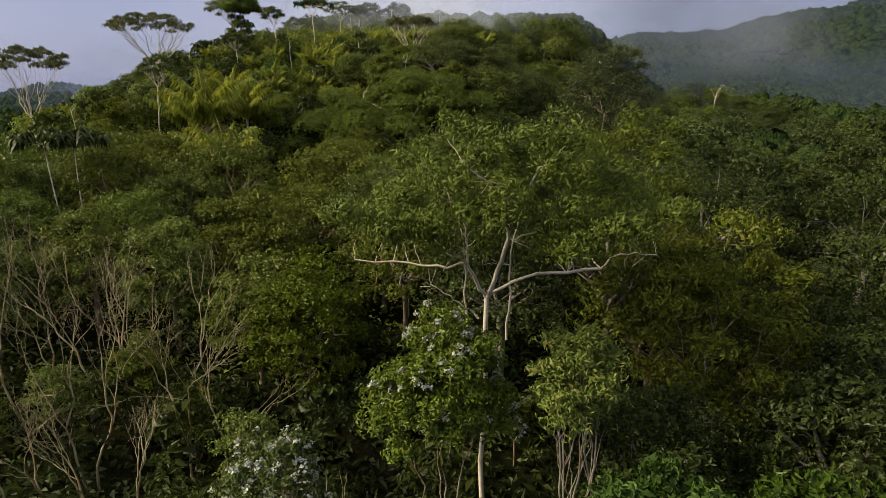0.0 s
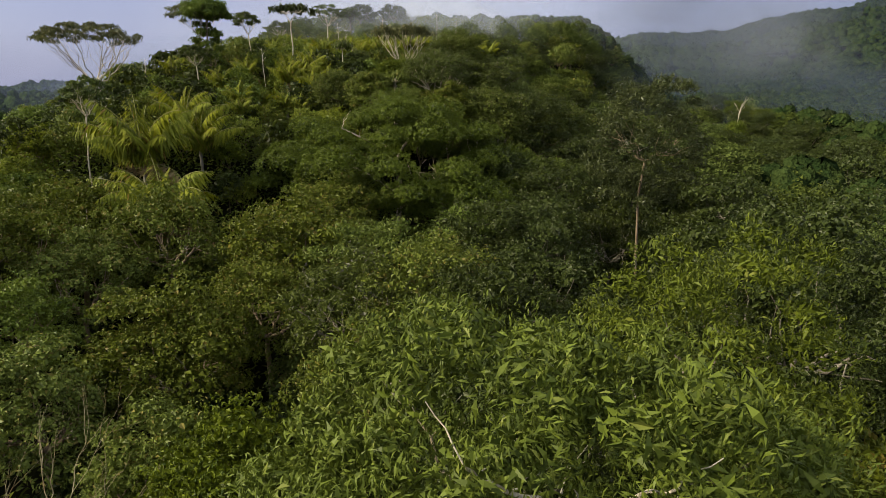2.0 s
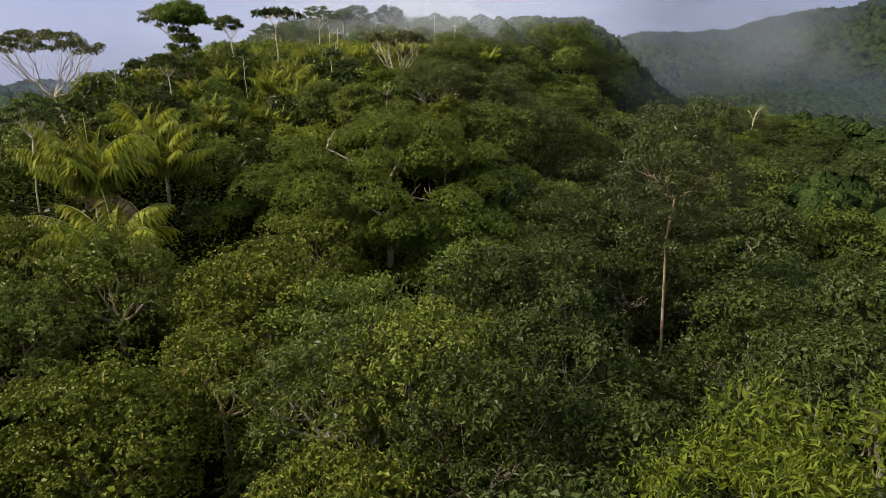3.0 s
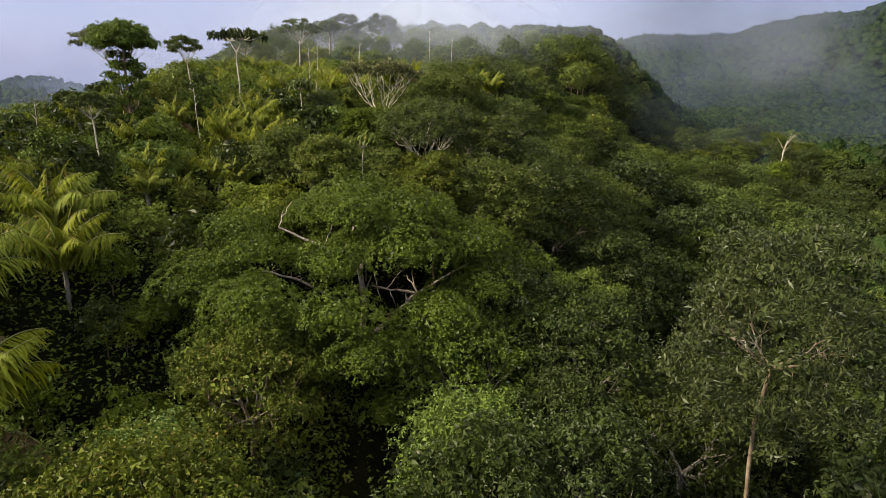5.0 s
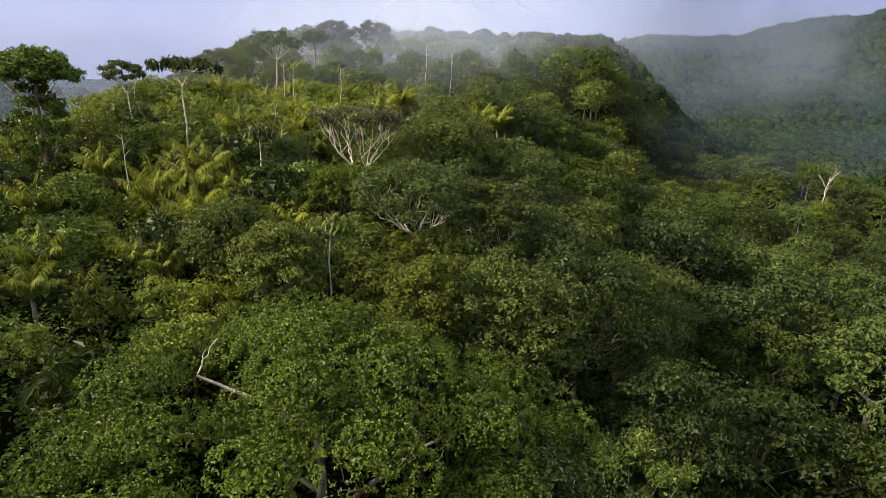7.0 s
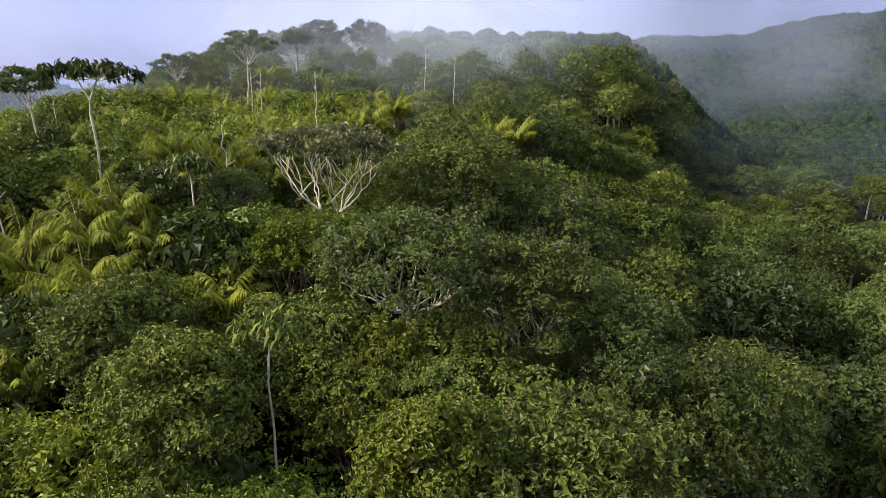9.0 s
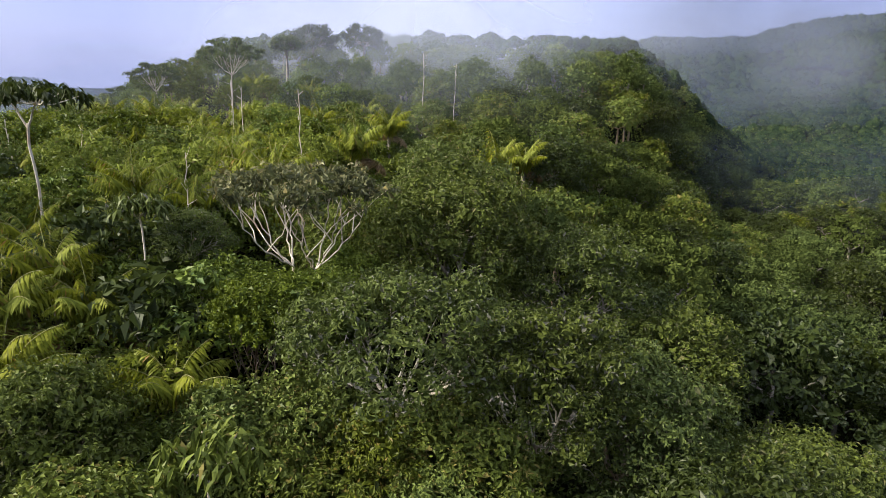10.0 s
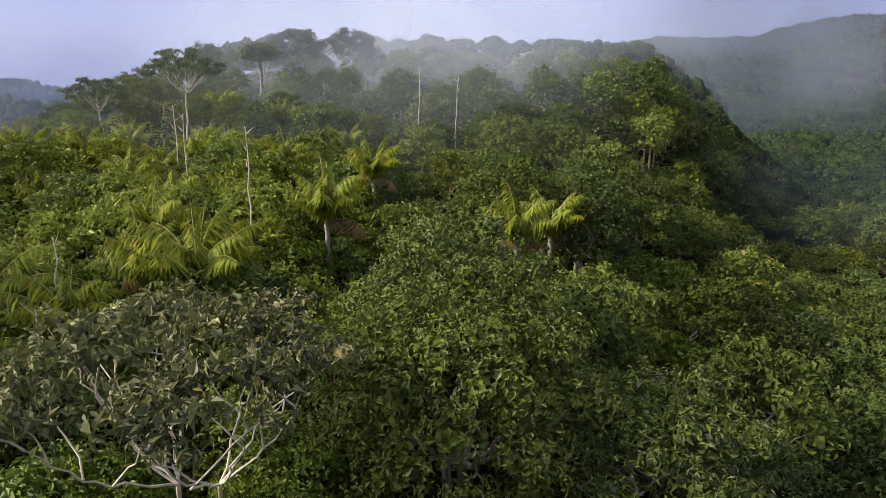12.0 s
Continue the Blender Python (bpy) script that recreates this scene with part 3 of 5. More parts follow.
def spreading_fig():
    """The wide fig: tiers of rounded leafy domes on pale spreading limbs, open in the middle."""
    x, y = -4.0, 72.0
    z = float(ground_at(x, y))
    r = np.random.default_rng(77)
    root = new("fig_tree")
    root.matrix_basis = pose(x, y, z)
    fork = np.array([0.1, 0.2, 20.9 - z])
    v, f = tube(bent((0, 0.4, -0.5), fork, r, 8, 0, 0.02), np.linspace(0.34, 0.28, 8), 10)
    part("trunk", mesh_of("trunk", v, f, BARK["fig"], True), root)
    # limbs as way points over the fork, with the thickness at start and end
    ways = [
        ([(0.1, 0.2, 20.8), (0.15, 0.2, 22.4), (0.3, 0.2, 24.2), (0.0, 0.3, 25.9)], 0.27, 0.18),
        ([(0.0, 0.3, 25.9), (-1.3, 0.2, 26.9), (-2.6, 0.0, 27.8), (-5.2, -0.2, 29.0)], 0.19, 0.06),
        ([(-1.3, 0.2, 26.9), (-0.9, 0.3, 27.6), (-0.5, 0.4, 28.5), (-0.2, 0.8, 29.6)], 0.11, 0.05),
        ([(0.0, 0.3, 25.9), (0.5, 1.5, 27.2), (1.6, 3.0, 28.4), (3.0, 4.2, 29.4)], 0.15, 0.06),
        ([(0.1, 0.2, 20.9), (1.2, 0.2, 21.8), (2.6, 0.2, 23.2), (3.9, 0.2, 24.4)], 0.22, 0.12),
        ([(3.9, 0.2, 24.4), (3.0, -0.1, 24.7), (1.9, -0.3, 24.9), (0.9, -0.5, 25.2)], 0.10, 0.04),
        ([(3.9, 0.2, 24.4), (5.0, 0.6, 25.0), (6.2, 0.4, 25.9), (7.6, 0.2, 26.8)], 0.11, 0.05),
        ([(0.1, 0.3, 22.6), (-2.2, 0.4, 24.2), (-4.5, 0.3, 25.4), (-6.6, 0.0, 25.9)], 0.13, 0.05),
    ]
    bare = []
    for number, (way, r0, r1) in enumerate(ways):
        w = np.array(way, float) - np.array([0, 0, z])
        k = np.linspace(0, 3, 11)
        p = np.stack([np.interp(k, range(4), w[:, q]) for q in range(3)], -1)
        p[1:-1] = (p[:-2] + 2 * p[1:-1] + p[2:]) / 4 + r.normal(size=(9, 3)) * 0.04
        pieces = [tube(p, np.linspace(r0, r1, 11), 8)]
        for _ in range(4):
            q = p[r.integers(6, 11)]
            e = q + unit(r.normal(size=3) + np.array([0, 0, 1.3])) * r.uniform(0.9, 2.0)
            pieces.append(tube(bent(q, e, r, 6, 0.1, 0.07), np.linspace(r1 * 0.6, 0.015, 6), 6))
        if number in (0, 1, 4):
            bare += list(p[1:10:2])
        v, f = join(pieces)
        part("limb", mesh_of("limb", v, f, BARK["fig"], True), root)
    bare = np.array(bare)

    def in_opening(c, size):
        """The crown is open in front of the limbs, up to where the outer domes begin."""
        d = c - bare
        along = d @ unit(np.array([0.16, -1.0, 0.42]))
        off = np.linalg.norm(d - along[:, None] * unit(np.array([0.16, -1.0, 0.42])), axis=1)
        return bool(np.any((along > -0.4) & (along < 7) & (off < size * 0.5)))

    # leafy domes: height of the tier, count, distance from the axis, size
    lobes = []
    for zt, n, dist, size in ((29.9, 6, 3.6, 2.5), (28.4, 10, 7.2, 2.4), (26.2, 12, 10.4, 2.3), (23.8, 12, 10.8, 2.2), (22.0, 10, 7.8, 2.2), (27.2, 5, 3.2, 2.0), (20.4, 9, 8.8, 2.2)):
        for k in range(n):
            a = 2 * np.pi * (k + r.uniform(-0.22, 0.22)) / n + zt
            dd = dist * r.uniform(0.86, 1.1)
            c = np.array([np.cos(a) * dd * 1.08, np.sin(a) * dd * 0.86, zt + r.uniform(-0.5, 0.5) - z])
            sz = size * r.uniform(0.8, 1.15)
            if not (in_opening(c, sz) or zt < 24 and c[1] > 3):
                lobes.append((c, sz))
    lobes.append((np.array([0, 0.5, 31.0 - z]), 2.6))
    for a, c, e, s in ((-3.4, -6.3, 24.2, 2.6), (0.2, -7.8, 23.2, 2.6), (3.9, -6.6, 24.2, 2.5), (-6.6, -4.6, 25.2, 2.7), (6.6, -4.2, 25.2, 2.6), (0.0, -4.4, 26.3, 2.0), (0.8, -2.2, 28.6, 2.2), (-8.6, -2.0, 26.6, 2.6), (8.6, -1.0, 26.4, 2.6), (-1.4, -5.4, 22.6, 2.2)):
        if not in_opening(np.array([a, c, e - z]), s):
            lobes.append((np.array([a, c, e - z]), s))
    vs = [clump_leaves(c, s, int(2500 * (s / 2.4) ** 2), 0.175, 0.09, r, 0.6, 0.25, -0.2, 0.94, 6, 0.45) for c, s in lobes]
    v = np.concatenate(vs)
    part("crown", mesh_of("crown", v, quads(len(v) // 4), LEAF["domed"]), root)
    taken.append((x, y, 9.6))
    tagged(root, "wide spreading fig tree with tiered leafy domes on pale limbs", "tree")


spreading_fig()
hero("dark", 11, 84, 32.6, "tall dark green tree with a deep rounded crown", radius=(6.2, 6, 7), clumps=50, clump=1.9, leaves=15000, fork=8)
hero("domed", 5.5, 78.5, 33.0, foliage="muted", label= "dense green tree with a rounded leafy crown", radius=(5.0, 4.4, 5.0), clumps=44, clump=1.5, leaves=11000, leaf=(0.3, 0.14), fork=5)
hero("olive", 15.0, 77.0, 28.0, foliage="dark", label= "tree with a rounded leafy crown, its leaves darkened for shade", radius=(5.0, 4.6, 5.0), clumps=44, clump=1.5, leaves=10000, leaf=(0.3, 0.14), fork=5)
hero("domed", 17.0, 89.5, 30.6, foliage="muted", label= "dense green tree with a rounded leafy crown", radius=(5.0, 4.8, 5.4), clumps=44, clump=1.5, leaves=10000, leaf=(0.3, 0.14), fork=5)
hero("lush", -29.8, 95.6, 43.7, "broad emergent crown thick with leafy climbers", radius=(3.6, 3.3, 2.0), clumps=36, clump=1.0, leaves=4200, leaf=(0.36, 0.2), fork=14, girth=0.16, low=-0.3)
hero("lush", -30.2, 96.2, 42.4, "narrow tree column overgrown with leafy climbers", radius=(2.4, 2.2, 5.4), clumps=34, clump=0.95, leaves=3600, leaf=(0.36, 0.2), fork=2, girth=0.14, low=-0.9)
hero("grey", -0.1, 88.2, 37.2, "grey-green airy tree with forking pale limbs", radius=(5.2, 5, 3.4), clumps=44, clump=1.3, leaves=9000, fork=31.6 - float(ground_at(-0.1, 88.2)), free_fork=True, girth=0.16, limbs=7, bark="pale", low=-0.1, v_limbs=0.55)


def white_limbed_tree(x, y, base, top, reach):
    """Twin stems that part near the scrub into long bare sinuous limbs under a thin flat canopy."""
    r = np.random.default_rng(123)
    foot = float(ground_at(x, y))
    root = new("white_limbed_tree")
    root.matrix_basis = pose(x, y, foot)
    forks = [np.array([-0.35, 0.0, base - foot]), np.array([0.55, 0.3, base - foot - 0.2])]
    stems = [tube(bent((0.1, 0.1, -0.4), fk, r, 8, 0, 0.02), np.linspace(0.085, 0.06, 8), 8) for fk in forks]
    part("trunk", mesh_of("trunk", *join(stems), BARK["pale"], True), root)
    sprays = []
    for k in range(11):
        a = 2 * np.pi * k / 11 + r.uniform(-0.25, 0.25)
        out = reach * r.uniform(0.5, 0.92)
        fk = forks[int(np.cos(a) > 0)]
        tip = np.array([np.cos(a) * out, np.sin(a) * out, top - foot - 0.95 - 0.9 * (out / reach) ** 2])
        ctl = fk * 0.5 + tip * 0.5 + np.array([np.cos(a), np.sin(a), -0.7]) * 0.42
        q = np.linspace(0, 1, 12)[:, None]
        p = (1 - q) ** 2 * fk + 2 * q * (1 - q) * ctl + q ** 2 * tip
        p[1:-1] += r.normal(size=(10, 3)) * 0.05
        limb = [tube(p, np.linspace(0.036, 0.015, 12), 7)]
        for at in (5, 7, 9, 11):
            e = p[at] + np.array([np.cos(a) * 0.5, np.sin(a) * 0.5, 0.0]) * r.uniform(0, 1) + np.array([r.normal() * 0.45, r.normal() * 0.45, 1.0]) * (top - foot - 0.6 - p[at][2]) * 0.8
            limb.append(tube(bent(p[at], e, r, 6, -0.1, 0.07), np.linspace(0.028, 0.009, 6), 5))
            sprays.append(e)
        sprays.append(tip + np.array([0, 0, 0.4]))
        part("limb", mesh_of("limb", *join(limb), BARK["pale"], True), root)
    for k in range(46):
        d = reach * math.sqrt((k + 0.5) / 46)
        sprays.append(np.array([np.cos(k * 2.4) * d, np.sin(k * 2.4) * d, top - foot - 0.45 - 0.95 * (d / reach) ** 2 + r.normal() * 0.16]))
    v = np.concatenate([clump_leaves(c, r.uniform(0.42, 0.68), 62, 0.24, 0.085, r, 0.6, 1.0, -0.2, 0.55, 6, 0.15) for c in sprays])
    part("crown", mesh_of("crown", v, quads(len(v) // 4), LEAF["brown"]), root)
    for c in sprays[::4]:
        v = clump_leaves(c + np.array([0, 0, 0.42]), 0.16, 16, 0.12, 0.05, r, 1.0, 0.2, 0.0, 0.5)
        part("flower_tuft", mesh_of("flower_tuft", v, quads(len(v) // 4), LEAF["spike"]), root, "yellowish flower tuft")
    taken.append((x, y, reach * 0.8))
    tagged(root, "flat-topped tree with bare white limbs and a brownish canopy", "tree")


white_limbed_tree(-4.6, 92.4, 35.8, 40.4, 3.7)
for bx, by, bt in ((-0.7, 86.2, 32.7), (1.5, 86.6, 32.9), (-3.6, 87.6, 33.4), (-6.4, 87.0, 33.2), (-2.2, 84.6, 31.4), (1.4, 84.4, 31.8), (-4.6, 86.0, 32.2), (3.4, 85.6, 32.6)):
    hero("olive", bx, by, bt, "low olive-green tree closing the gap under the airy crowns", radius=(2.6, 2.4, 3.0), clumps=26, clump=1.0, leaves=4200, fork=2, girth=0.1)
hero("domed", 2.2, 96.5, 40.4, foliage="muted", label= "leafy green tree with a broad clumped crown", radius=(5.0, 4.6, 5.0), clumps=48, clump=1.4, leaves=12000, leaf=(0.28, 0.13), fork=8)
hero("domed", 1.8, 101.6, 40.9, foliage="muted", label="leafy green tree with a broad clumped crown", radius=(4.8, 4.2, 4.6), clumps=44, clump=1.4, leaves=8500, leaf=(0.28, 0.13), fork=7)
hero("grey", 8.0, 96.0, 37.8, "grey-green tree with a ragged twiggy crown", radius=(4.2, 4, 4.5), clumps=40, clump=1.2, leaves=8500, fork=8, rise=0.6)
for bx, by, bt in ((9.6, 89.2, 34.0), (14.4, 86.0, 31.4), (13.0, 94.5, 34.0)):
    hero("olive", bx, by, bt, "muted green tree with a dense rounded crown", radius=(4.2, 3.9, 4.6), clumps=42, clump=1.4, leaves=8500, fork=5, foliage="muted")
hero("grey", 5.4, 88.0, 36.4, "grey-green airy tree with forking pale limbs", radius=(4.2, 3.8, 4.0), clumps=40, clump=1.3, leaves=8500, fork=7, girth=0.18, limbs=6, bark="pale")
hero("dark", -11.6, 84.5, 35.3, "rounded grey-green tree above the palms", foliage="muted", radius=(3.5, 3.5, 3.6), clumps=34, clump=1.3, leaves=8000, fork=4, girth=0.15)
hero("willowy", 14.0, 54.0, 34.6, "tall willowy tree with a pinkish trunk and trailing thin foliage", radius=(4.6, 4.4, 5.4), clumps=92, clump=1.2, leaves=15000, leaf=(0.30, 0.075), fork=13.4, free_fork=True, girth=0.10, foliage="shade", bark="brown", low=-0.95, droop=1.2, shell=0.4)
# dark leaf colour stands in for shade on these two right-hand trees
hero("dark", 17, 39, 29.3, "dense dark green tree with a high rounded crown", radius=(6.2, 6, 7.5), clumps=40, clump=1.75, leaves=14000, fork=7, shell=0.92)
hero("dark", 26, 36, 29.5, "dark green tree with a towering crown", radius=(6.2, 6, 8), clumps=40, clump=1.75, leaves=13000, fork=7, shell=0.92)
hero("olive", 11, 30, 23.5, "olive-green tree under the taller crowns", radius=(4.5, 4.5, 4.5), clumps=38, clump=1.6, leaves=10000, fork=5)
hero("willowy", 4.9, 20.3, 22.3, "slender olive tree with drooping leaves beside the pale-limbed tree", radius=(1.9, 1.8, 2.6), clumps=26, clump=0.9, leaves=4200, leaf=(0.34, 0.10), fork=4, girth=0.10, foliage="olive", low=-0.8)
hero("lush", 7.5, 17.5, 18.0, "bright green broad-leaved tree in the gully", radius=(3.6, 3.2, 3.0), clumps=30, clump=0.9, leaves=2300, leaf=(0.5, 0.2), fork=3, girth=0.15, foliage="broad")
hero("willowy", 12.2, 25.0, 25.2, "tree with long hanging olive-green foliage", radius=(4.6, 4.2, 5.2), clumps=46, clump=1.3, leaves=10500, leaf=(0.32, 0.11), fork=5, foliage="olive", droop=1.0, low=-0.95, bark="brown", girth=0.13)
hero("dark", 21.0, 26.0, 25.5, "dark tree with a deep shaded crown", radius=(4.8, 4.6, 6.5), clumps=42, clump=1.5, leaves=9000, fork=5)
hero("lush", 12.5, 17.0, 17.8, "bright green broad-leaved tree in the gully", radius=(3.4, 3.2, 3.0), clumps=30, clump=0.9, leaves=2300, leaf=(0.46, 0.2), fork=3, girth=0.14, foliage="broad")
hero("dark", 18.0, 19.0, 19.0, "dark tree with a low shaded crown", radius=(3.6, 3.4, 4.0), clumps=34, clump=1.3, leaves=6000, fork=3, girth=0.15)
hero("bush", 0.0, 21.8, 21.9, "green flowering tree with white blossom", radius=(3.1, 2.2, 4.4), clumps=44, clump=0.9, leaves=9000, leaf=(0.3, 0.13), fork=4, blossom=0.4, name="flowering_tree", foliage="lush")
hero("grey", -7.0, 22.0, 16.6, "pale tree covered in white blossom", radius=(2.4, 2.0, 2.4), clumps=30, clump=0.8, leaves=4200, leaf=(0.26, 0.12), fork=3, girth=0.12, blossom=1.0, name="flowering_tree")
hero("olive", -9, 51.5, 26.2, "broad olive-green tree with a clumped crown", radius=(5.6, 5, 4.6), clumps=46, clump=1.6, leaves=12500, leaf=(0.27, 0.16), fork=6)
hero("olive", -13.5, 42, 23.6, "olive-green tree with dense small leaves", radius=(5.0, 4.6, 5.2), clumps=44, clump=1.5, leaves=11000, leaf=(0.27, 0.16), fork=6)
hero("lush", -8.0, 33, 21.2, "fresh green tree beside the bare thicket", radius=(4.0, 4, 5), clumps=36, clump=1.4, leaves=9000, fork=5)
hero("willowy", 8.5, 29.5, 30.0, "slender-leaved tree with a tall hanging crown", radius=(4.6, 4.4, 6.5), clumps=50, clump=1.3, leaves=12500, leaf=(0.28, 0.068), fork=9)
for bx, by, bt in ((-17.0, 36.5, 22.4), (-22.5, 37.5, 23.0), (-27.5, 35.0, 21.8), (-11.2, 34.5, 20.6)):
    hero("olive", bx, by, bt, "olive-green tree behind the bare thicket", radius=(3.4, 3.2, 4.2), clumps=34, clump=1.2, leaves=6500, fork=4, foliage="olive")
for bx, by, bt in ((-20.5, 29.5, 16.0), (-13.2, 29.0, 15.2), (-16.6, 30.5, 17.4), (-24, 27.5, 16.0), (-9.5, 26.5, 15.0)):
    hero("bush", bx, by, bt, "olive shrub growing among the bare thicket", radius=(1.9, 1.8, 2.4), clumps=18, clump=0.8, leaves=2200, leaf=(0.27, 0.12), fork=0.8, foliage="olive", category="shrub")
hero("dark", -7.2, 79.5, 35.0, "rounded olive-grey tree with leathery leaves", foliage="olive", radius=(2.9, 2.8, 3.4), clumps=32, clump=1.0, leaves=7000, leaf=(0.27, 0.15), fork=5, girth=0.14)
hero("olive", 1.0, 77.5, 33.5, "yellow-green tree with a loose crown", radius=(2.8, 2.6, 3.0), clumps=26, clump=1.0, leaves=6000, leaf=(0.27, 0.15), fork=6, girth=0.14)

hero("dark", -20, 173, 53.0, "broad-crowned tree standing on the ridge", radius=(4.6, 4, 3.4), clumps=26, clump=1.3, leaves=3600, leaf=(0.4, 0.2), fork=6)
hero("dark", -12, 177, 53.2, "broad-crowned tree standing on the ridge", radius=(4.2, 4, 3.0), clumps=24, clump=1.3, leaves=3400, leaf=(0.4, 0.2), fork=6)
hero("grey", -19.8, 153.8, 49.6, "flat-crowned twin-stemmed tree on the ridge", radius=(2.6, 2.6, 1.6), clumps=16, clump=0.9, leaves=2400, leaf=(0.34, 0.16), fork=7, limbs=3)
for bx, by, bt in ((-6.4, 91.0, 35.2), (-3.4, 90.6, 34.8), (-7.6, 93.6, 36.0), (-2.9, 94.4, 36.4), (-4.8, 90.4, 36.5), (-3.2, 91.0, 36.3), (-6.2, 90.2, 36.1)):
    hero("bush", bx, by, bt, "fresh green shrub at the foot of the white-limbed tree", radius=(1.9, 1.8, 1.9), clumps=20, clump=0.8, leaves=3400, leaf=(0.24, 0.12), fork=0.8)

# umbrella-crowned emergents along the left slope
for x, y, fk, top, rad, label in (
    (-29.4, 64.2, 30.3, 33.8, 2.3, "forked white-trunked tree with a small thin crown"),
    (-41, 62, 27.0, 34.6, 4.4, "umbrella-crowned tree with forked white trunk"),
    (-31.0, 96.8, 39.0, 43.8, 4.2, "tall umbrella tree hung with climbers"),
    (-26.6, 104.5, 40.0, 43.4, 2.4, "slim tree with a small round crown on the skyline"),
    (-22.0, 136.0, 44.0, 48.2, 4.0, "twin-trunked umbrella tree on the skyline"),
    (-31.5, 140.4, 42.0, 45.6, 3.0, "umbrella tree with pale trunk on the skyline"),
    (-26.6, 83.6, 35.0, 37.4, 2.2, "forked white-trunked tree with sparse dark crown"),
):
    hero("umbrella", x, y, top, label, foliage="brown" if rad > 4 else "grey", flat=0.32, limbs=6, radius=(rad, rad, min(2.3, (top - fk) * 0.55)), fork=max(2.0, fk - float(ground_at(x, y))), girth=0.05 + rad * 0.011, lean=(rng.uniform(-0.8, 0.8), rng.uniform(-0.5, 0.5)), shell=0.45,
         clumps=int(10 + rad * 5), clump=0.4 + rad * 0.10, leaves=int(900 + rad * 800))


hero("umbrella", -32.4, 75.8, 39.0, "umbrella-crowned tree with spreading white limbs above the slope", foliage="brown", flat=0.32, limbs=9, twigs=6, radius=(5.4, 4.8, 1.9), fork=33.0 - float(ground_at(-32.4, 75.8)), free_fork=True, girth=0.11, lean=(-1.7, 0.0), shell=0.5, clumps=52, clump=0.8, leaves=5200, v_limbs=0.6)


def bare_tree(x, y, top, spread_r, seed, label, stems=2, name="bare_tree", bark="dry", first=0.30, levels=5):
    """A leafless tree: forking stems that split into fine twigs."""
    r = np.random.default_rng(seed)
    z = float(ground_at(x, y))
    h = top - z
    root = new(name)
    root.matrix_basis = pose(x, y, z)
    wood, twigs = [], []

    def grow(a, d, ln, rad, depth):
        b = a + d * ln
        p = bent(a, b, r, 5, -0.05, 0.06)
        (wood if depth < 2 else twigs).append(tube(p, np.linspace(rad, rad * 0.6, 5), 6 if depth < 2 else 4))
        if depth == 0 and first > 0.5:
            ln *= 0.32
        if depth == levels:
            return
        for k in range(2 + (depth in (1, 3))):
            nd = unit(d + r.normal(size=3) * (0.22 + 0.16 * k) + np.array([0, 0, 0.14]))
            grow(p[-1] if k < 2 else p[3], nd, ln * r.uniform(0.58, 0.86), rad * (0.66 if k == 0 else 0.5), depth + 1)

    for s in range(stems):
        a = 6.283 * s / stems + r.uniform(-0.5, 0.5)
        d = unit(np.array([np.cos(a) * spread_r / h, np.sin(a) * spread_r / h, 1.0]))
        grow(np.array([np.cos(a) * 0.3, np.sin(a) * 0.3, -0.3]), d, h * first, 0.085, 0)
    v, f = join(wood)
    part("trunk", mesh_of(name + "_trunk", v, f, BARK[bark], True), root)
    v, f = join(twigs)
    tagged(part("twig_tangle", mesh_of(name + "_twigs", v, f, BARK[bark], True), root), kind="stuff")
    return tagged(root, label, "tree")


for k, (x, y, top, sp) in enumerate(((-15, 29.9, 24.0, 3.4), (-19.9, 32.8, 24.4, 3.4), (-18.5, 28, 22.4, 3.4), (-12.2, 27.5, 21.6, 2.6), (-23, 31, 23.4, 3.2), (-4.4, 20.5, 16.6, 2.6), (-15.5, 24.5, 17.5, 3.0), (-20, 25, 18.5, 2.8))):
    taken.append((x, y, 2.6))
    bare_tree(x, y, top, sp, 60 + k, "leafless tan thicket tree with fine forking twigs")
hero("bush", 57.0, 133.2, 27.2, "leafy tree crown below the bleached bare tree", radius=(2.6, 2.4, 3.0), clumps=20, clump=1.2, leaves=2400, leaf=(0.4, 0.2), fork=2, name="broadleaf_tree")
bare_tree(58.2, 135.6, 28.2, 0.2, 90, "bleached leafless tree standing above the valley canopy", 1, "bare_tree", "pale", 0.9, 3)


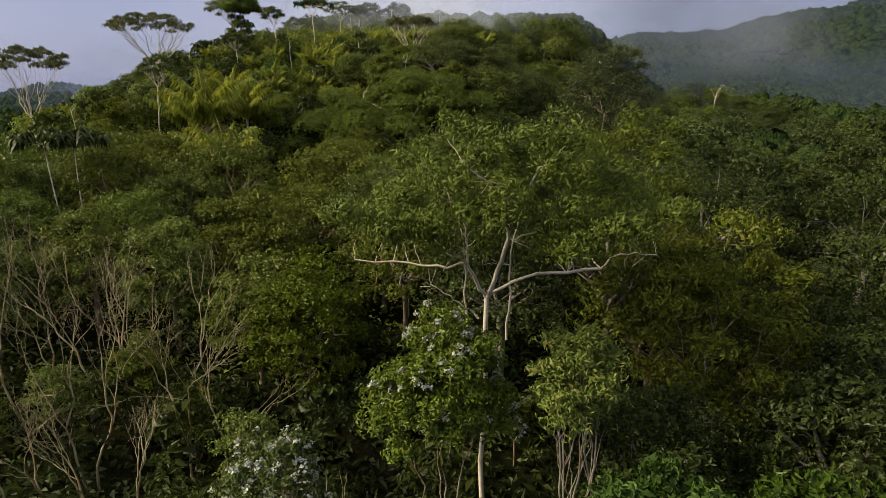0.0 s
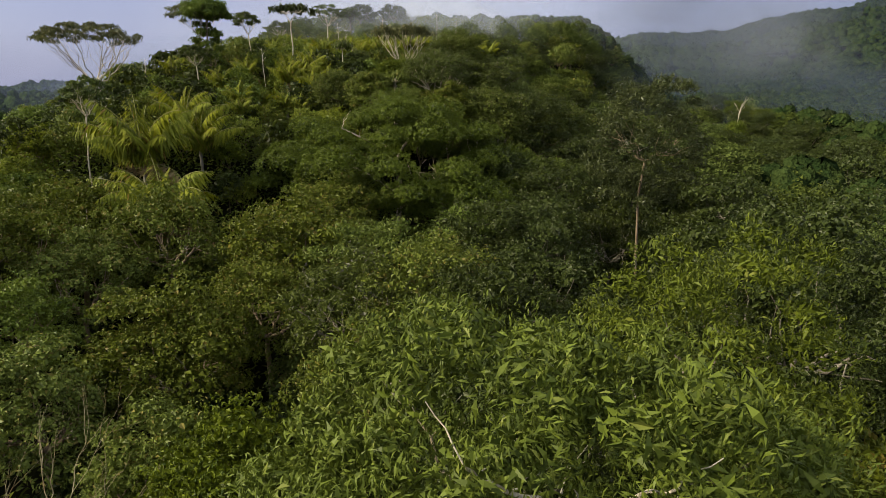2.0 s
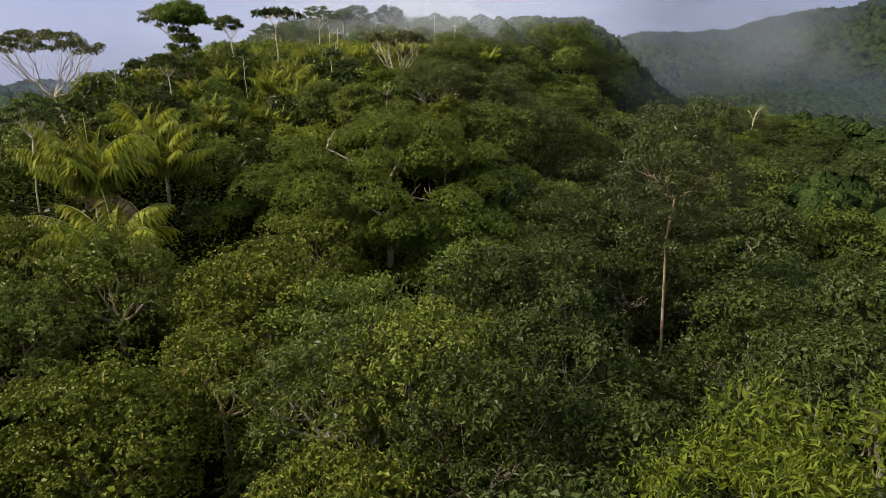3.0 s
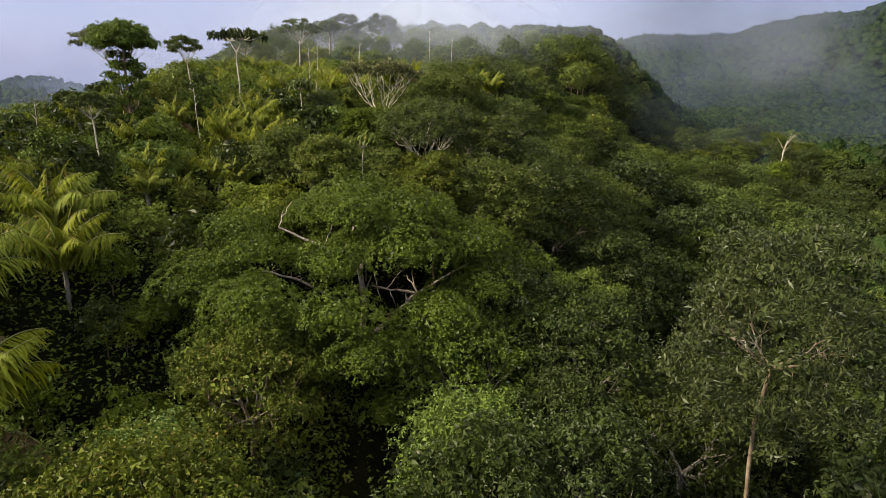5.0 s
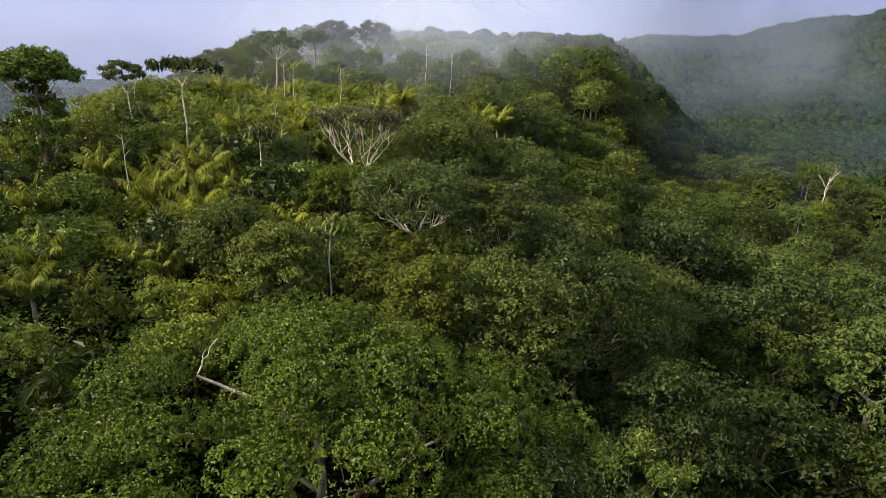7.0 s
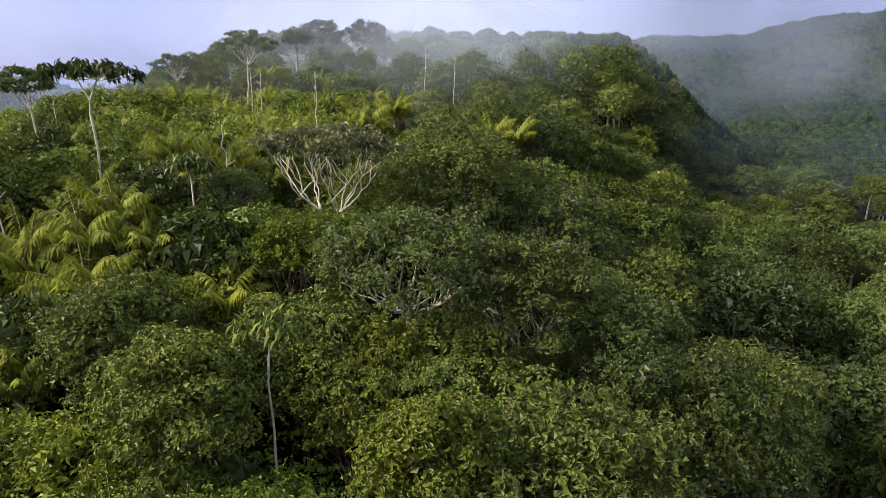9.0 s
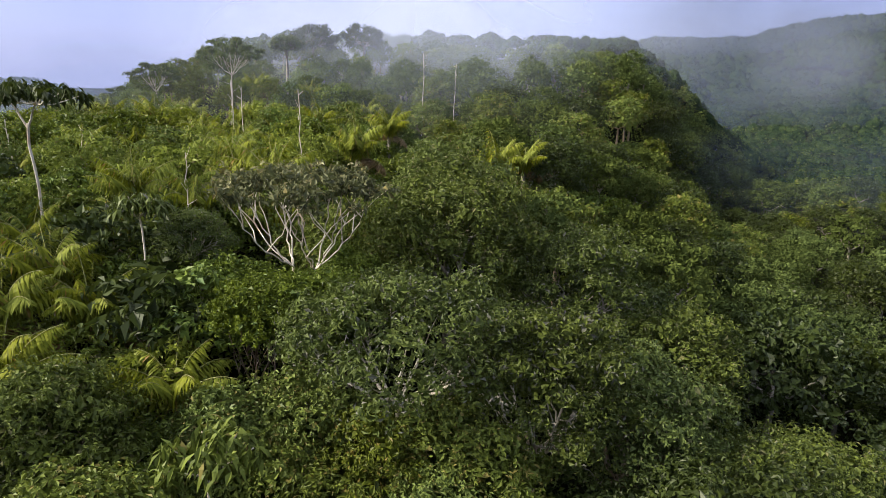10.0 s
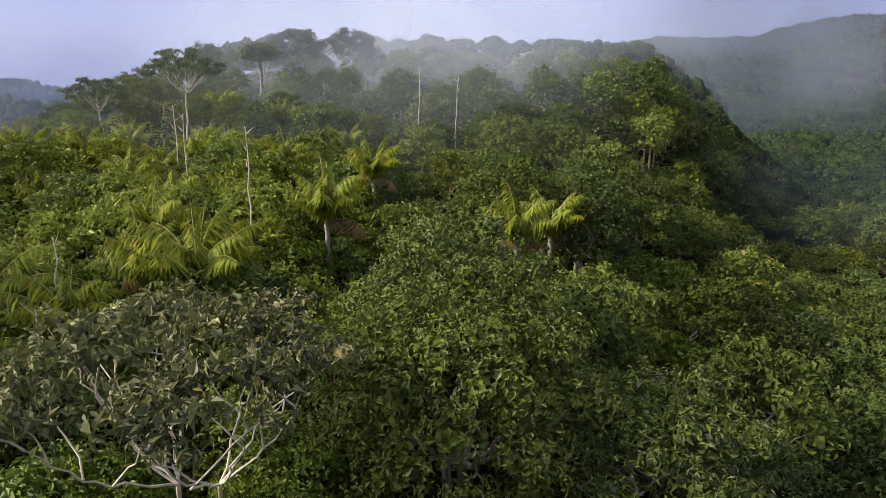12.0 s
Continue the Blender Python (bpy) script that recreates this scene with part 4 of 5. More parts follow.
# ---- palms ----
def frond_mesh(seed, length, arch, foliage):
    """An arching midrib with two rows of hanging leaflets."""
    r = np.random.default_rng(seed)
    n = 30
    s = np.linspace(0, 1, n)
    ang = radians(86) - s ** 1.6 * arch
    step = length / (n - 1)
    px = np.concatenate([[0], np.cumsum(np.cos(ang[:-1]) * step)])
    pz = np.concatenate([[0], np.cumsum(np.sin(ang[:-1]) * step)])
    rib = np.stack([px, np.zeros(n), pz], -1)
    tv, tf = tube(rib, np.linspace(0.05, 0.012, n), 4)
    along = unit(np.gradient(rib, axis=0))
    vs = []
    for sgn in (-1, 1):
        k = slice(4, n)
        m = n - 4
        ln = 1.4 * np.sin(np.pi * (0.12 + 0.83 * s[k])) + 0.12
        for off in (0.0, 0.5):
            at = rib[k] + along[k] * step * off
            out = np.tile(np.array([0, sgn * 1.0, 0.0]), (m, 1)) + along[k] * 0.7 + np.array([0, 0, -0.38]) + r.normal(size=(m, 3)) * 0.12
            nor = unit(np.array([0, sgn * 0.7, 0.8]) + r.normal(size=(m, 3)) * 0.15)
            v = leaf_quads(at, nor, out, 1.0, 0.13, r).reshape(-1, 4, 3)
            v = at[:, None] + (v - at[:, None]) * np.stack([ln, ln, ln], -1)[:, None] * np.array([1, 1, 1])
            vs.append(v.reshape(-1, 3))
    lv = np.concatenate(vs)
    return mesh_of("frond_midrib", tv, tf, BARK["stalk"], True), mesh_of("frond_leaflets", lv, quads(len(lv) // 4), LEAF[foliage])


FRONDS = [frond_mesh(s, ln, ar, "palm") for s, ln, ar in ((1, 5.2, 1.1), (2, 5.0, 1.45), (3, 5.4, 0.8), (4, 4.8, 1.8))]
DRY_FROND = frond_mesh(9, 4.0, 1.7, "palm_dry")


def palm(x, y, crown, label, size=1.0, fronds=15, dry=1):
    """Feather palm: a ringed trunk and a fountain of arching fronds, each frond a part."""
    if y > 80:
        crown = min(crown, float(canopy(x, y)) + 0.3)
    crown -= 1.9
    z = float(ground_at(x, y))
    root = new("palm")
    root.matrix_basis = pose(x, y, z)
    h = min(max(0.5, crown - z), 2.6)
    z = crown - h
    root.matrix_basis = pose(x, y, z)
    ks = np.linspace(0, 1, 14)
    v, f = tube(np.stack([0.25 * np.sin(ks * 2), 0 * ks, -2.5 + (h + 2.5) * ks], -1), 0.14 + 0.02 * np.cos(np.arange(14) * np.pi), 8)
    part("trunk", mesh_of("palm_trunk", v, f, BARK["grey"], True), root)
    for k in range(fronds):
        is_dry = k < dry
        rib, leaflets = DRY_FROND if is_dry else FRONDS[k % 4]
        fr = part("frond", rib, root, "withered tan frond" if is_dry else "")
        part("feather_blade", leaflets, fr)
        up = (k / fronds)
        fr.matrix_basis = pose(0.23, 0, h, 0, 36 - 40 * up if not is_dry else 78, k * 137.5 + rng.uniform(-15, 15)) @ Matrix.Scale(size * rng.uniform(0.85, 1.1), 4)
    taken.append((x, y, 0.6 * size))
    return tagged(root, label, "palm", "palms of the left slope")


for x, y, c, s in ((-16.7, 90.4, 36.2, 0.95), (-18.4, 88.8, 35.4, 0.9), (-16.2, 93.0, 37.2, 0.85), (5.2, 110.3, 39.4, 0.8), (7.4, 112.6, 39.2, 0.8), (-11.3, 104.4, 39.4, 0.85), (-24.6, 72.4, 30.6, 1.35), (-21.8, 68.6, 29.0, 1.25), (-23.5, 61.2, 28.6, 1.05), (-20.5, 57.5, 24.6, 1.1), (-27, 66, 28.0, 0.9), (-30, 70, 29.0, 0.9), (-21, 93.3, 32.0, 1.0), (-18, 88, 31.0, 1.0), (-24, 97, 34.0, 0.9),
                   (-8.9, 103.8, 39.9, 1.05), (-5, 112, 40.4, 0.9), (-20, 107, 37.5, 0.9), (-15, 87.5, 34.0, 0.95), (-14, 92, 35.0, 0.9),
                   (-9.5, 78, 28.5, 0.9), (-26, 78, 29.5, 0.9), (-31, 84, 30.5, 0.9), (-36, 88, 31.0, 0.9), (-15, 116, 39.5, 0.85), (-24, 118, 39.0, 0.85), (-10, 124, 41.0, 0.8),
                   (-18, 128, 41.0, 0.8), (-28, 126, 39.5, 0.8), (8.8, 119, 39.0, 0.8), (-34, 104, 35.5, 0.9), (-40, 96, 32.0, 0.9), (-14, 140, 43.0, 0.8), (-22, 146, 44.5, 0.8),
                   (-17.4, 83.5, 32.4, 0.6), (-20.4, 84.6, 32.4, 0.55), (-19.4, 80.6, 31.2, 0.55), (-22.8, 87.6, 33.0, 0.62), (-12.4, 100.5, 38.2, 0.8), (-16.4, 101.7, 39.4, 0.95), (-3.4, 121.0, 41.6, 0.8)):
    palm(x, y, c, "feather palm with yellow-green arching fronds", s * (1.08 if y < 67 else 0.74), 14 + int(rng.integers(5)), int(rng.integers(0, 3)))


# young palms that push up through the scrub
for yy in np.arange(78, 136, 5.2):
    for xx in np.arange(-33, -5, 6.4):
        x, y = xx + rng.uniform(-2.4, 2.4), yy + rng.uniform(-2.2, 2.2)
        if all((x - a) ** 2 + (y - b) ** 2 > (0.5 * c + 1.4) ** 2 for a, b, c in taken) and rng.random() < 0.6:
            palm(x, y, float(canopy(x, y)) + rng.uniform(-1.0, 0.2), "young feather palm with upright fronds amid the scrub", rng.uniform(0.42, 0.62), 9 + int(rng.integers(4)), int(rng.integers(0, 2)))


# ---- slim pale trunks that stand out of the scrub ----
def pale_pole(x, y, z1, lean, label):
    """A slim dead trunk with a few snapped side branches."""
    r = np.random.default_rng(int(abs(x * 31 + y * 7)))
    root = new("dead_trunk")
    foot = float(ground_at(x, y))
    root.matrix_basis = pose(x, y, foot)
    top = np.array([lean, 0, z1 - foot])
    v, f = tube(bent((0, 0, -0.3), top, r, 9, 0, 0.015), np.linspace(0.05, 0.022, 9), 7)
    part("trunk", mesh_of("dead_trunk", v, f, BARK["pale"], True), root)
    for k in range(3):
        a = top * (0.75 + 0.1 * k)
        e = a + np.array([r.uniform(-0.7, 0.7), r.uniform(-0.5, 0.5), r.uniform(0.2, 0.7)])
        v, f = tube(bent(a, e, r, 4, 0, 0.05), np.linspace(0.025, 0.008, 4), 5)
        part("branch", mesh_of("snapped_branch", v, f, BARK["pale"], True), root)
    tagged(root, label, "tree")


for x, y, z1, lean in ((-1.0, 143, 47.0, 0.1), (-13.1, 101.5, 39.6, 0.1), (-22, 93, 37.5, -0.3), (-11.7, 97.8, 38.2, 0.2), (3.0, 146, 46.0, 0.2), (-16, 121, 43.0, 0.2),
                           (-17.5, 124, 43.5, -0.2), (-33, 58, 28.5, -1.6), (-9, 112, 43.0, 0.1), (-30, 112, 40.5, -0.2), (-36, 90, 36, 0.3), (-24, 110, 40.0, 0.5)):
    pale_pole(x, y, z1, lean, "slim bleached dead trunk standing out of the scrub")


# ---- trees with tufts of very large leaves on a slim pale stem ----
def tufted_tree(x, y, top, rad, stems, label, foliage="lush", leaf=(0.75, 0.2), joined=0.0):
    """Candelabra stems, each with drooping rosettes of long lobed leaves at its tip."""
    r = np.random.default_rng(int(x * 17 + y * 3) + 400)
    foot = float(ground_at(x, y))
    root = new("tufted_tree")
    root.matrix_basis = pose(x, y, foot)
    h = top - foot
    tips, wood = [], []
    if joined:
        wood.append(tube(bent((0, 0, -0.3), (0, 0, joined * h), r, 9, 0, 0.012), np.linspace(0.085, 0.065, 9), 8))
    for k in range(stems):
        a = 6.28 * k / stems + r.uniform(-0.5, 0.5)
        e = np.array([np.cos(a) * rad * 0.35 * (stems > 1), np.sin(a) * rad * 0.35 * (stems > 1), h - 0.9])
        wood.append(tube(bent((0, 0, -0.3 + joined * h), e, r, 7, 0, 0.02), np.linspace(0.06, 0.04, 7), 7))
        for q in range(9):
            b = q * 2.4 + r.uniform(-0.3, 0.3)
            s = rad * (0.25 + 0.7 * (q / 9) ** 0.5) / (1.4 if stems > 1 else 1.0)
            t = e + np.array([np.cos(b) * s, np.sin(b) * s, 0.75 - 0.45 * s * s / max(rad, 1)])
            wood.append(tube(bent(e - np.array([0, 0, 0.3]), t, r, 4, 0.2, 0.04), np.linspace(0.04, 0.02, 4), 5))
            tips.append(t)
    v, f = join(wood)
    part("trunk", mesh_of("tufted_trunk", v, f, BARK["pale"], True), root)
    vs = []
    for t in tips:
        n = 46
        a = r.uniform(0, 6.28, n)
        out = np.stack([np.cos(a), np.sin(a), r.uniform(-1.3, 0.1, n)], -1)
        nor = unit(np.stack([np.cos(a), np.sin(a), r.uniform(0.5, 1.6, n)], -1))
        vs.append(leaf_quads(t + r.normal(size=(n, 3)) * 0.16, nor, out, leaf[0], leaf[1], r))
    v = np.concatenate(vs)
    part("crown", mesh_of("tufted_crown", v, quads(len(v) // 4), LEAF[foliage]), root)
    taken.append((x, y, rad * 0.7))
    tagged(root, label, "tree")


tufted_tree(-4.75, 81.4, 34.5, 1.3, 1, "slim tree with an umbrella of long bright green leaves", "olive", (0.55, 0.17))
tufted_tree(-28, 45, 27.4, 2.9, 2, "twin-stemmed tree with flat tufts of large dark leaves", "dark", (0.85, 0.26))
tufted_tree(-12.5, 94.5, 38.6, 1.2, 1, "slim white-stemmed tree with drooping leaf tufts", "grey", (0.6, 0.16))
tufted_tree(-19.8, 98.8, 43.4, 3.0, 2, "slim white-trunked tree forked near the top into two dark leaf tufts", "dark", (0.55, 0.2), 0.80)


# ---- the rest of the stand, on a jittered grid ----
LABELS = {
    "domed": "broadleaf tree with a dense rounded dark green crown",
    "grey": "broadleaf tree with an airy grey-green crown and pale limbs",
    "olive": "broadleaf tree with an olive-green clumped crown",
    "lush": "broadleaf tree with fresh green hanging foliage",
    "dark": "broadleaf tree with a dark bottle-green crown",
    "willowy": "broadleaf tree with slender drooping leaves and pale limbs",
    "shrub": "yellow-green shrub on the overgrown slope",
    "bush": "fresh green leafy shrub on the overgrown slope",
    "knoll": "small rainforest tree on the misty upper slope",
    "knollolive": "small olive-green rainforest tree on the misty upper slope",
    "scrub": "olive-green shrub on the overgrown slope",
    "sapling": "slender shaded sapling under the canopy",
    "middark": "rainforest tree with a dark green crown on the hillside",
    "midfar": "rainforest tree with a rounded green crown on the hillside",
    "midolive": "rainforest tree with an olive crown on the hillside",
    "midlush": "rainforest tree with a yellow-green crown on the hillside",
}


def free(x, y, rad):
    return all((x - a) ** 2 + (y - b) ** 2 > (c * 0.72 + rad * 0.55) ** 2 for a, b, c in taken)


def sown(x0, x1, y0, y1, step, kinds, rad, mean=None, jitter=0.42, tops=1.6, group=""):
    for yy in np.arange(y0, y1, step):
        for xx in np.arange(x0, x1, step):
            x, y = xx + rng.uniform(-jitter, jitter) * step, yy + rng.uniform(-jitter, jitter) * step
            if not free(x, y, rad):
                continue
            kind = kinds[rng.integers(len(kinds))]
            # right of the spur, dark leaves replace lighter ones to paint its shade
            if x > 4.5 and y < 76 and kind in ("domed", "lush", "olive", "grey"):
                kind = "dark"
            if x > -4 and 76 <= y < 112 and kind in ("domed", "lush", "midlush"):
                kind = "grey" if kind == "domed" else "midfar"
            top = float(canopy(x, y)) + rng.uniform(-tops, tops * 0.8) if mean is None else float(ground_at(x, y)) + mean * rng.uniform(0.7, 1.25)
            plant(kind, int(rng.integers(3)), x, y, top, LABELS[kind], "shrub" if kind in ("shrub", "bush", "scrub") else "tree", group)
            taken.append((x, y, rad))


NEAR = ["domed", "grey", "olive", "lush", "dark", "willowy", "olive"]
MID = ["midfar", "midolive", "midlush", "middark"]
sown(9, 34, 15, 33, 5.0, ["dark", "olive", "lush", "dark"], 3.0, mean=11.5, group="trees of the spur")
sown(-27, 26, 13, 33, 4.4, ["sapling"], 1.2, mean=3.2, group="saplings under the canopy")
# right-hand stands: shade is put in through dark leaf colour
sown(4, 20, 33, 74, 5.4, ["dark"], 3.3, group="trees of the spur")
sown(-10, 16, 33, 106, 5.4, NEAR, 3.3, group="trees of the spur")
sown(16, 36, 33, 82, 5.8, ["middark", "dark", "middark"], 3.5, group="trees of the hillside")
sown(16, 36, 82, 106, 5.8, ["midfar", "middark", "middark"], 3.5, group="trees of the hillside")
sown(-46, -9, 36, 62, 5.2, ["olive", "lush", "olive", "domed", "olive"], 2.9, group="trees of the spur")
sown(-44, -8, 36, 60, 3.9, ["shrub", "bush", "scrub"], 1.2, mean=4.6, group="shrubs of the left slope")
sown(-18, -3, 80, 126, 3.1, ["shrub", "bush", "shrub", "scrub"], 1.3, mean=4.6, group="shrubs of the left slope")
sown(-48, -3, 56, 132, 3.9, ["shrub", "bush", "shrub", "scrub"], 1.8, mean=4.6, group="shrubs of the left slope")
sown(36, 62, 40, 126, 7.4, ["middark", "midfar", "middark"], 4.0, group="trees of the hillside")
sown(-14, 36, 106, 150, 4.9, ["midfar", "midolive", "midfar", "middark"], 2.8, group="trees of the hillside")
sown(-14, 34, 104, 150, 4.4, ["bush", "scrub", "bush"], 0.6, mean=5.0, group="shrubs of the hillside")
sown(-44, -14, 130, 156, 4.6, ["midfar", "midolive", "midlush", "midolive"], 2.4, group="trees of the hillside")
sown(36, 70, 104, 172, 5.4, ["middark", "midfar", "middark"], 2.6, group="trees of the hillside")
sown(35, 70, 96, 172, 5.0, ["scrub"], 0.4, mean=5.6, group="shrubs of the hillside")
sown(-44, 64, 148, 192, 4.9, ["knoll", "knollolive", "knoll"], 2.3, group="trees of the upper slope")
standing = np.array([(x, y) for x, y, _ in taken])
taken = [t for t in taken if t[2] > 8]
sown(-36, 32, 13, 108, 6.0, ["sapling"], 2.0, mean=5.0, group="saplings under the canopy")

# ---- distant forest, too many trees to count ----
def far_forest(name, label, count, r0, r1, a0, a1, per, leaf, crown, seed, lumps=4, rings=4, sides=7, foliage="far"):
    """Crowns of a closed canopy: each a cluster of rough domes with loose leaf sprays on them."""
    r = np.random.default_rng(seed)
    rr = np.sqrt(r.uniform(r0 ** 2, r1 ** 2, count))
    az = np.radians(r.uniform(a0, a1, count))
    x, y = rr * np.sin(az), rr * np.cos(az)
    near = (np.abs(x) < 110) & (y < 250) & (y > -30)
    gap = np.full(count, 99.0)
    gap[near] = np.sqrt(((x[near, None] - standing[None, :, 0]) ** 2 + (y[near, None] - standing[None, :, 1]) ** 2).min(1))
    ok = (gap > crown * 0.7) & ~((x > -48) & (x < 40 + 30 * (y > 104)) & (y > 12) & (y < 190)) & ~((np.abs(x) < 12) & (y > -12) & (y < 16))
    x, y = x[ok], y[ok]
    n = len(x)
    size = crown * r.uniform(0.6, 1.3, n)
    z = canopy(x, y) + r.uniform(-0.4, 0.2, n) * crown * 0.5 - size * 0.75
    # rough domes
    a = r.uniform(0, 6.28, (n, lumps))
    off = np.sqrt(r.uniform(0, 0.6, (n, lumps)))
    cx = x[:, None] + np.cos(a) * off * size[:, None]
    cy = y[:, None] + np.sin(a) * off * size[:, None]
    cz = z[:, None] + (0.35 - 0.5 * off) * size[:, None]
    cs = size[:, None] * r.uniform(0.4, 0.62, (n, lumps))
    c = np.stack([cx, cy, cz], -1).reshape(-1, 3)
    cs = cs.reshape(-1)
    k = len(c)
    th = np.linspace(0.08, 1.75, rings)
    ph = np.linspace(0, 2 * np.pi, sides, endpoint=False)
    d = np.stack([np.sin(th)[:, None] * np.cos(ph), np.sin(th)[:, None] * np.sin(ph), np.repeat(np.cos(th)[:, None], sides, 1)], -1).reshape(-1, 3)
    v = c[:, None] + d[None] * cs[:, None, None] * r.uniform(0.74, 1.2, (k, rings * sides, 1)) * r.uniform(0.75, 1.15, (k, 1, 3))
    i, j = np.meshgrid(np.arange(rings - 1), np.arange(sides), indexing="ij")
    f1 = np.stack([i * sides + j, (i + 1) * sides + j, (i + 1) * sides + (j + 1) % sides, i * sides + (j + 1) % sides], -1).reshape(-1, 4)
    f = (f1[None] + (np.arange(k) * rings * sides)[:, None, None]).reshape(-1, 4)
    tagged(new(name, mesh_of(name, v.reshape(-1, 3), f, FAR_CANOPY, True)), label, "forest", kind="stuff")
    if not per:
        return
    # loose sprays over the domes
    pick = r.integers(0, k, n * per)
    e = unit(r.normal(size=(n * per, 3)))
    e[:, 2] = np.abs(e[:, 2])
    at = c[pick] + e * (cs[pick] * r.uniform(0.85, 1.15, n * per))[:, None] * np.array([1, 1, 0.85])
    nor = unit(e + np.array([0, 0, 0.4]) + r.normal(size=e.shape) * 0.4)
    al = unit(e * np.array([1, 1, 0.1]) + np.array([0, 0, -0.5]) + r.normal(size=e.shape) * 0.6)
    v = leaf_quads(at, nor, al, leaf, leaf * 0.5, r)
    tagged(new("leaf_sprays", mesh_of("leaf_sprays", v, quads(n * per), LEAF[foliage])), "loose leaf sprays over the distant canopy", "forest", kind="stuff")


far_forest("hillside_forest", "close-set green crowns on the misty hillside", 1500, 150, 300, -34, 32, 80, 0.42, 3.0, 26)
far_forest("valley_forest", "dense green valley forest in thin haze", 2500, 60, 420, 12, 52, 50, 0.8, 4.4, 21, 3, foliage="far")
far_forest("valley_forest", "dense green valley forest in thin haze", 900, 60, 420, -60, -8, 30, 0.6, 4.6, 22, 3)
far_forest("ridge_forest", "dark forested ridge behind drifting mist", 4600, 420, 1150, 2, 48, 18, 1.9, 9.0, 23, 3, 3, 6, foliage="distant")
far_forest("ridge_forest", "hazy forested low hill on the horizon", 1500, 420, 1250, -55, -12, 0, 0, 9.0, 24, 3, 3, 6)
far_forest("ridge_forest", "hazy forested low hill on the horizon", 1100, 1250, 2600, -55, -12, 0, 0, 20.0, 27, 3, 3, 6)
# out of view around the camera, added partly to block low sky light
far_forest("surrounding_forest", "unseen forest canopy around the spur, added to block low light", 6800, 14, 240, 40, 310, 8, 0.7, 5.6, 25, 2, 3, 6)


# ---- undergrowth between the trunks ----
def undergrowth(count, x0, x1, y0, y1, seed, foliage="shrub", size=0.6, lift=0.0):
    r = np.random.default_rng(seed)
    n = count
    x, y = r.uniform(x0, x1, n), r.uniform(y0, y1, n)
    hump = np.clip(np.sin(x * 0.9 + 2 * np.sin(y * 0.4)) * np.cos(y * 0.8) + 0.5, 0, 2)
    at = np.stack([x, y, ground_at(x, y) + r.uniform(0, 1, n) * (0.6 + lift + 1.6 * hump)], -1)
    nor = unit(np.array([0, 0, 1.0]) + r.normal(size=(n, 3)) * 0.5)
    v = leaf_quads(at, nor, r.normal(size=(n, 3)), size, size * 0.5, r)
    tagged(new("undergrowth", mesh_of("undergrowth", v, quads(n), LEAF[foliage])), "low leafy undergrowth covering the forest floor", "undergrowth", kind="stuff")


undergrowth(66000, -48, 44, 34, 195, 31, size=0.42)
# gully floor: dark leaf colour makes the gaps read as shade
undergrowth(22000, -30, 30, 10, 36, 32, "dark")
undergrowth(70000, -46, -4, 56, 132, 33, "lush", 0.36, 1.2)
# dark leaves again, to paint shade into the holes on the right
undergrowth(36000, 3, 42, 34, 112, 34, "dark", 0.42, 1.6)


# ---- drifting mist, and haze on tinted sheets ----
def mist_material(name, density, scale, seed, soft, tint):
    m, n, l = nodes_of(name)
    tc, sep = n.new("ShaderNodeTexCoord"), n.new("ShaderNodeSeparateXYZ")
    l.new(tc.outputs["Generated"], sep.inputs[0])

    def math_node(op, a, b=None):
        k = n.new("ShaderNodeMath")
        k.operation, k.use_clamp = op, op in ("MULTIPLY", "SUBTRACT")
        for q, val in enumerate((a, b)):
            if val is None:
                continue
            if isinstance(val, (int, float)):
                k.inputs[q].default_value = val
            else:
                l.new(val, k.inputs[q])
        return k.outputs[0]

    def ramp(sock, a, b):
        k = n.new("ShaderNodeMapRange")
        k.interpolation_type = "SMOOTHSTEP"
        l.new(sock, k.inputs[0])
        k.inputs[1].default_value, k.inputs[2].default_value = a, b
        return k.outputs[0]

    fade = math_node("MULTIPLY", ramp(sep.outputs[0], 0.0, soft), ramp(sep.outputs[0], 1.0, 1 - soft))
    fade = math_node("MULTIPLY", fade, math_node("MULTIPLY", ramp(sep.outputs[2], 0.0, soft), ramp(sep.outputs[2], 1.0, 1 - soft)))
    mp, nz = n.new("ShaderNodeMapping"), n.new("ShaderNodeTexNoise")
    l.new(tc.outputs["Object"], mp.inputs[0])
    mp.inputs["Location"].default_value = (seed * 3.7, seed, seed * 1.3)
    mp.inputs["Scale"].default_value = (scale, scale, scale * 1.3)
    nz.inputs["Scale"].default_value, nz.inputs["Detail"].default_value, nz.inputs["Roughness"].default_value = 1.0, 2.5, 0.45
    nz.inputs["Distortion"].default_value = 0.4
    l.new(mp.outputs[0], nz.inputs["Vector"])
    fac = math_node("MULTIPLY", math_node("MULTIPLY", fade, ramp(nz.outputs["Fac"], 0.25, 0.75)), density)
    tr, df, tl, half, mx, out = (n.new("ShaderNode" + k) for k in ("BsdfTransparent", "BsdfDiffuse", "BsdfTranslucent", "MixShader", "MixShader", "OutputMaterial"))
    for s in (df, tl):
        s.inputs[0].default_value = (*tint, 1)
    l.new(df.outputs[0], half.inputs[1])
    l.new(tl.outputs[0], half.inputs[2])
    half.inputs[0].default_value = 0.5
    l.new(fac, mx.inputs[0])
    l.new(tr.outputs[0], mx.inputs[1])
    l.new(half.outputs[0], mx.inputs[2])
    l.new(mx.outputs[0], out.inputs[0])
    return m


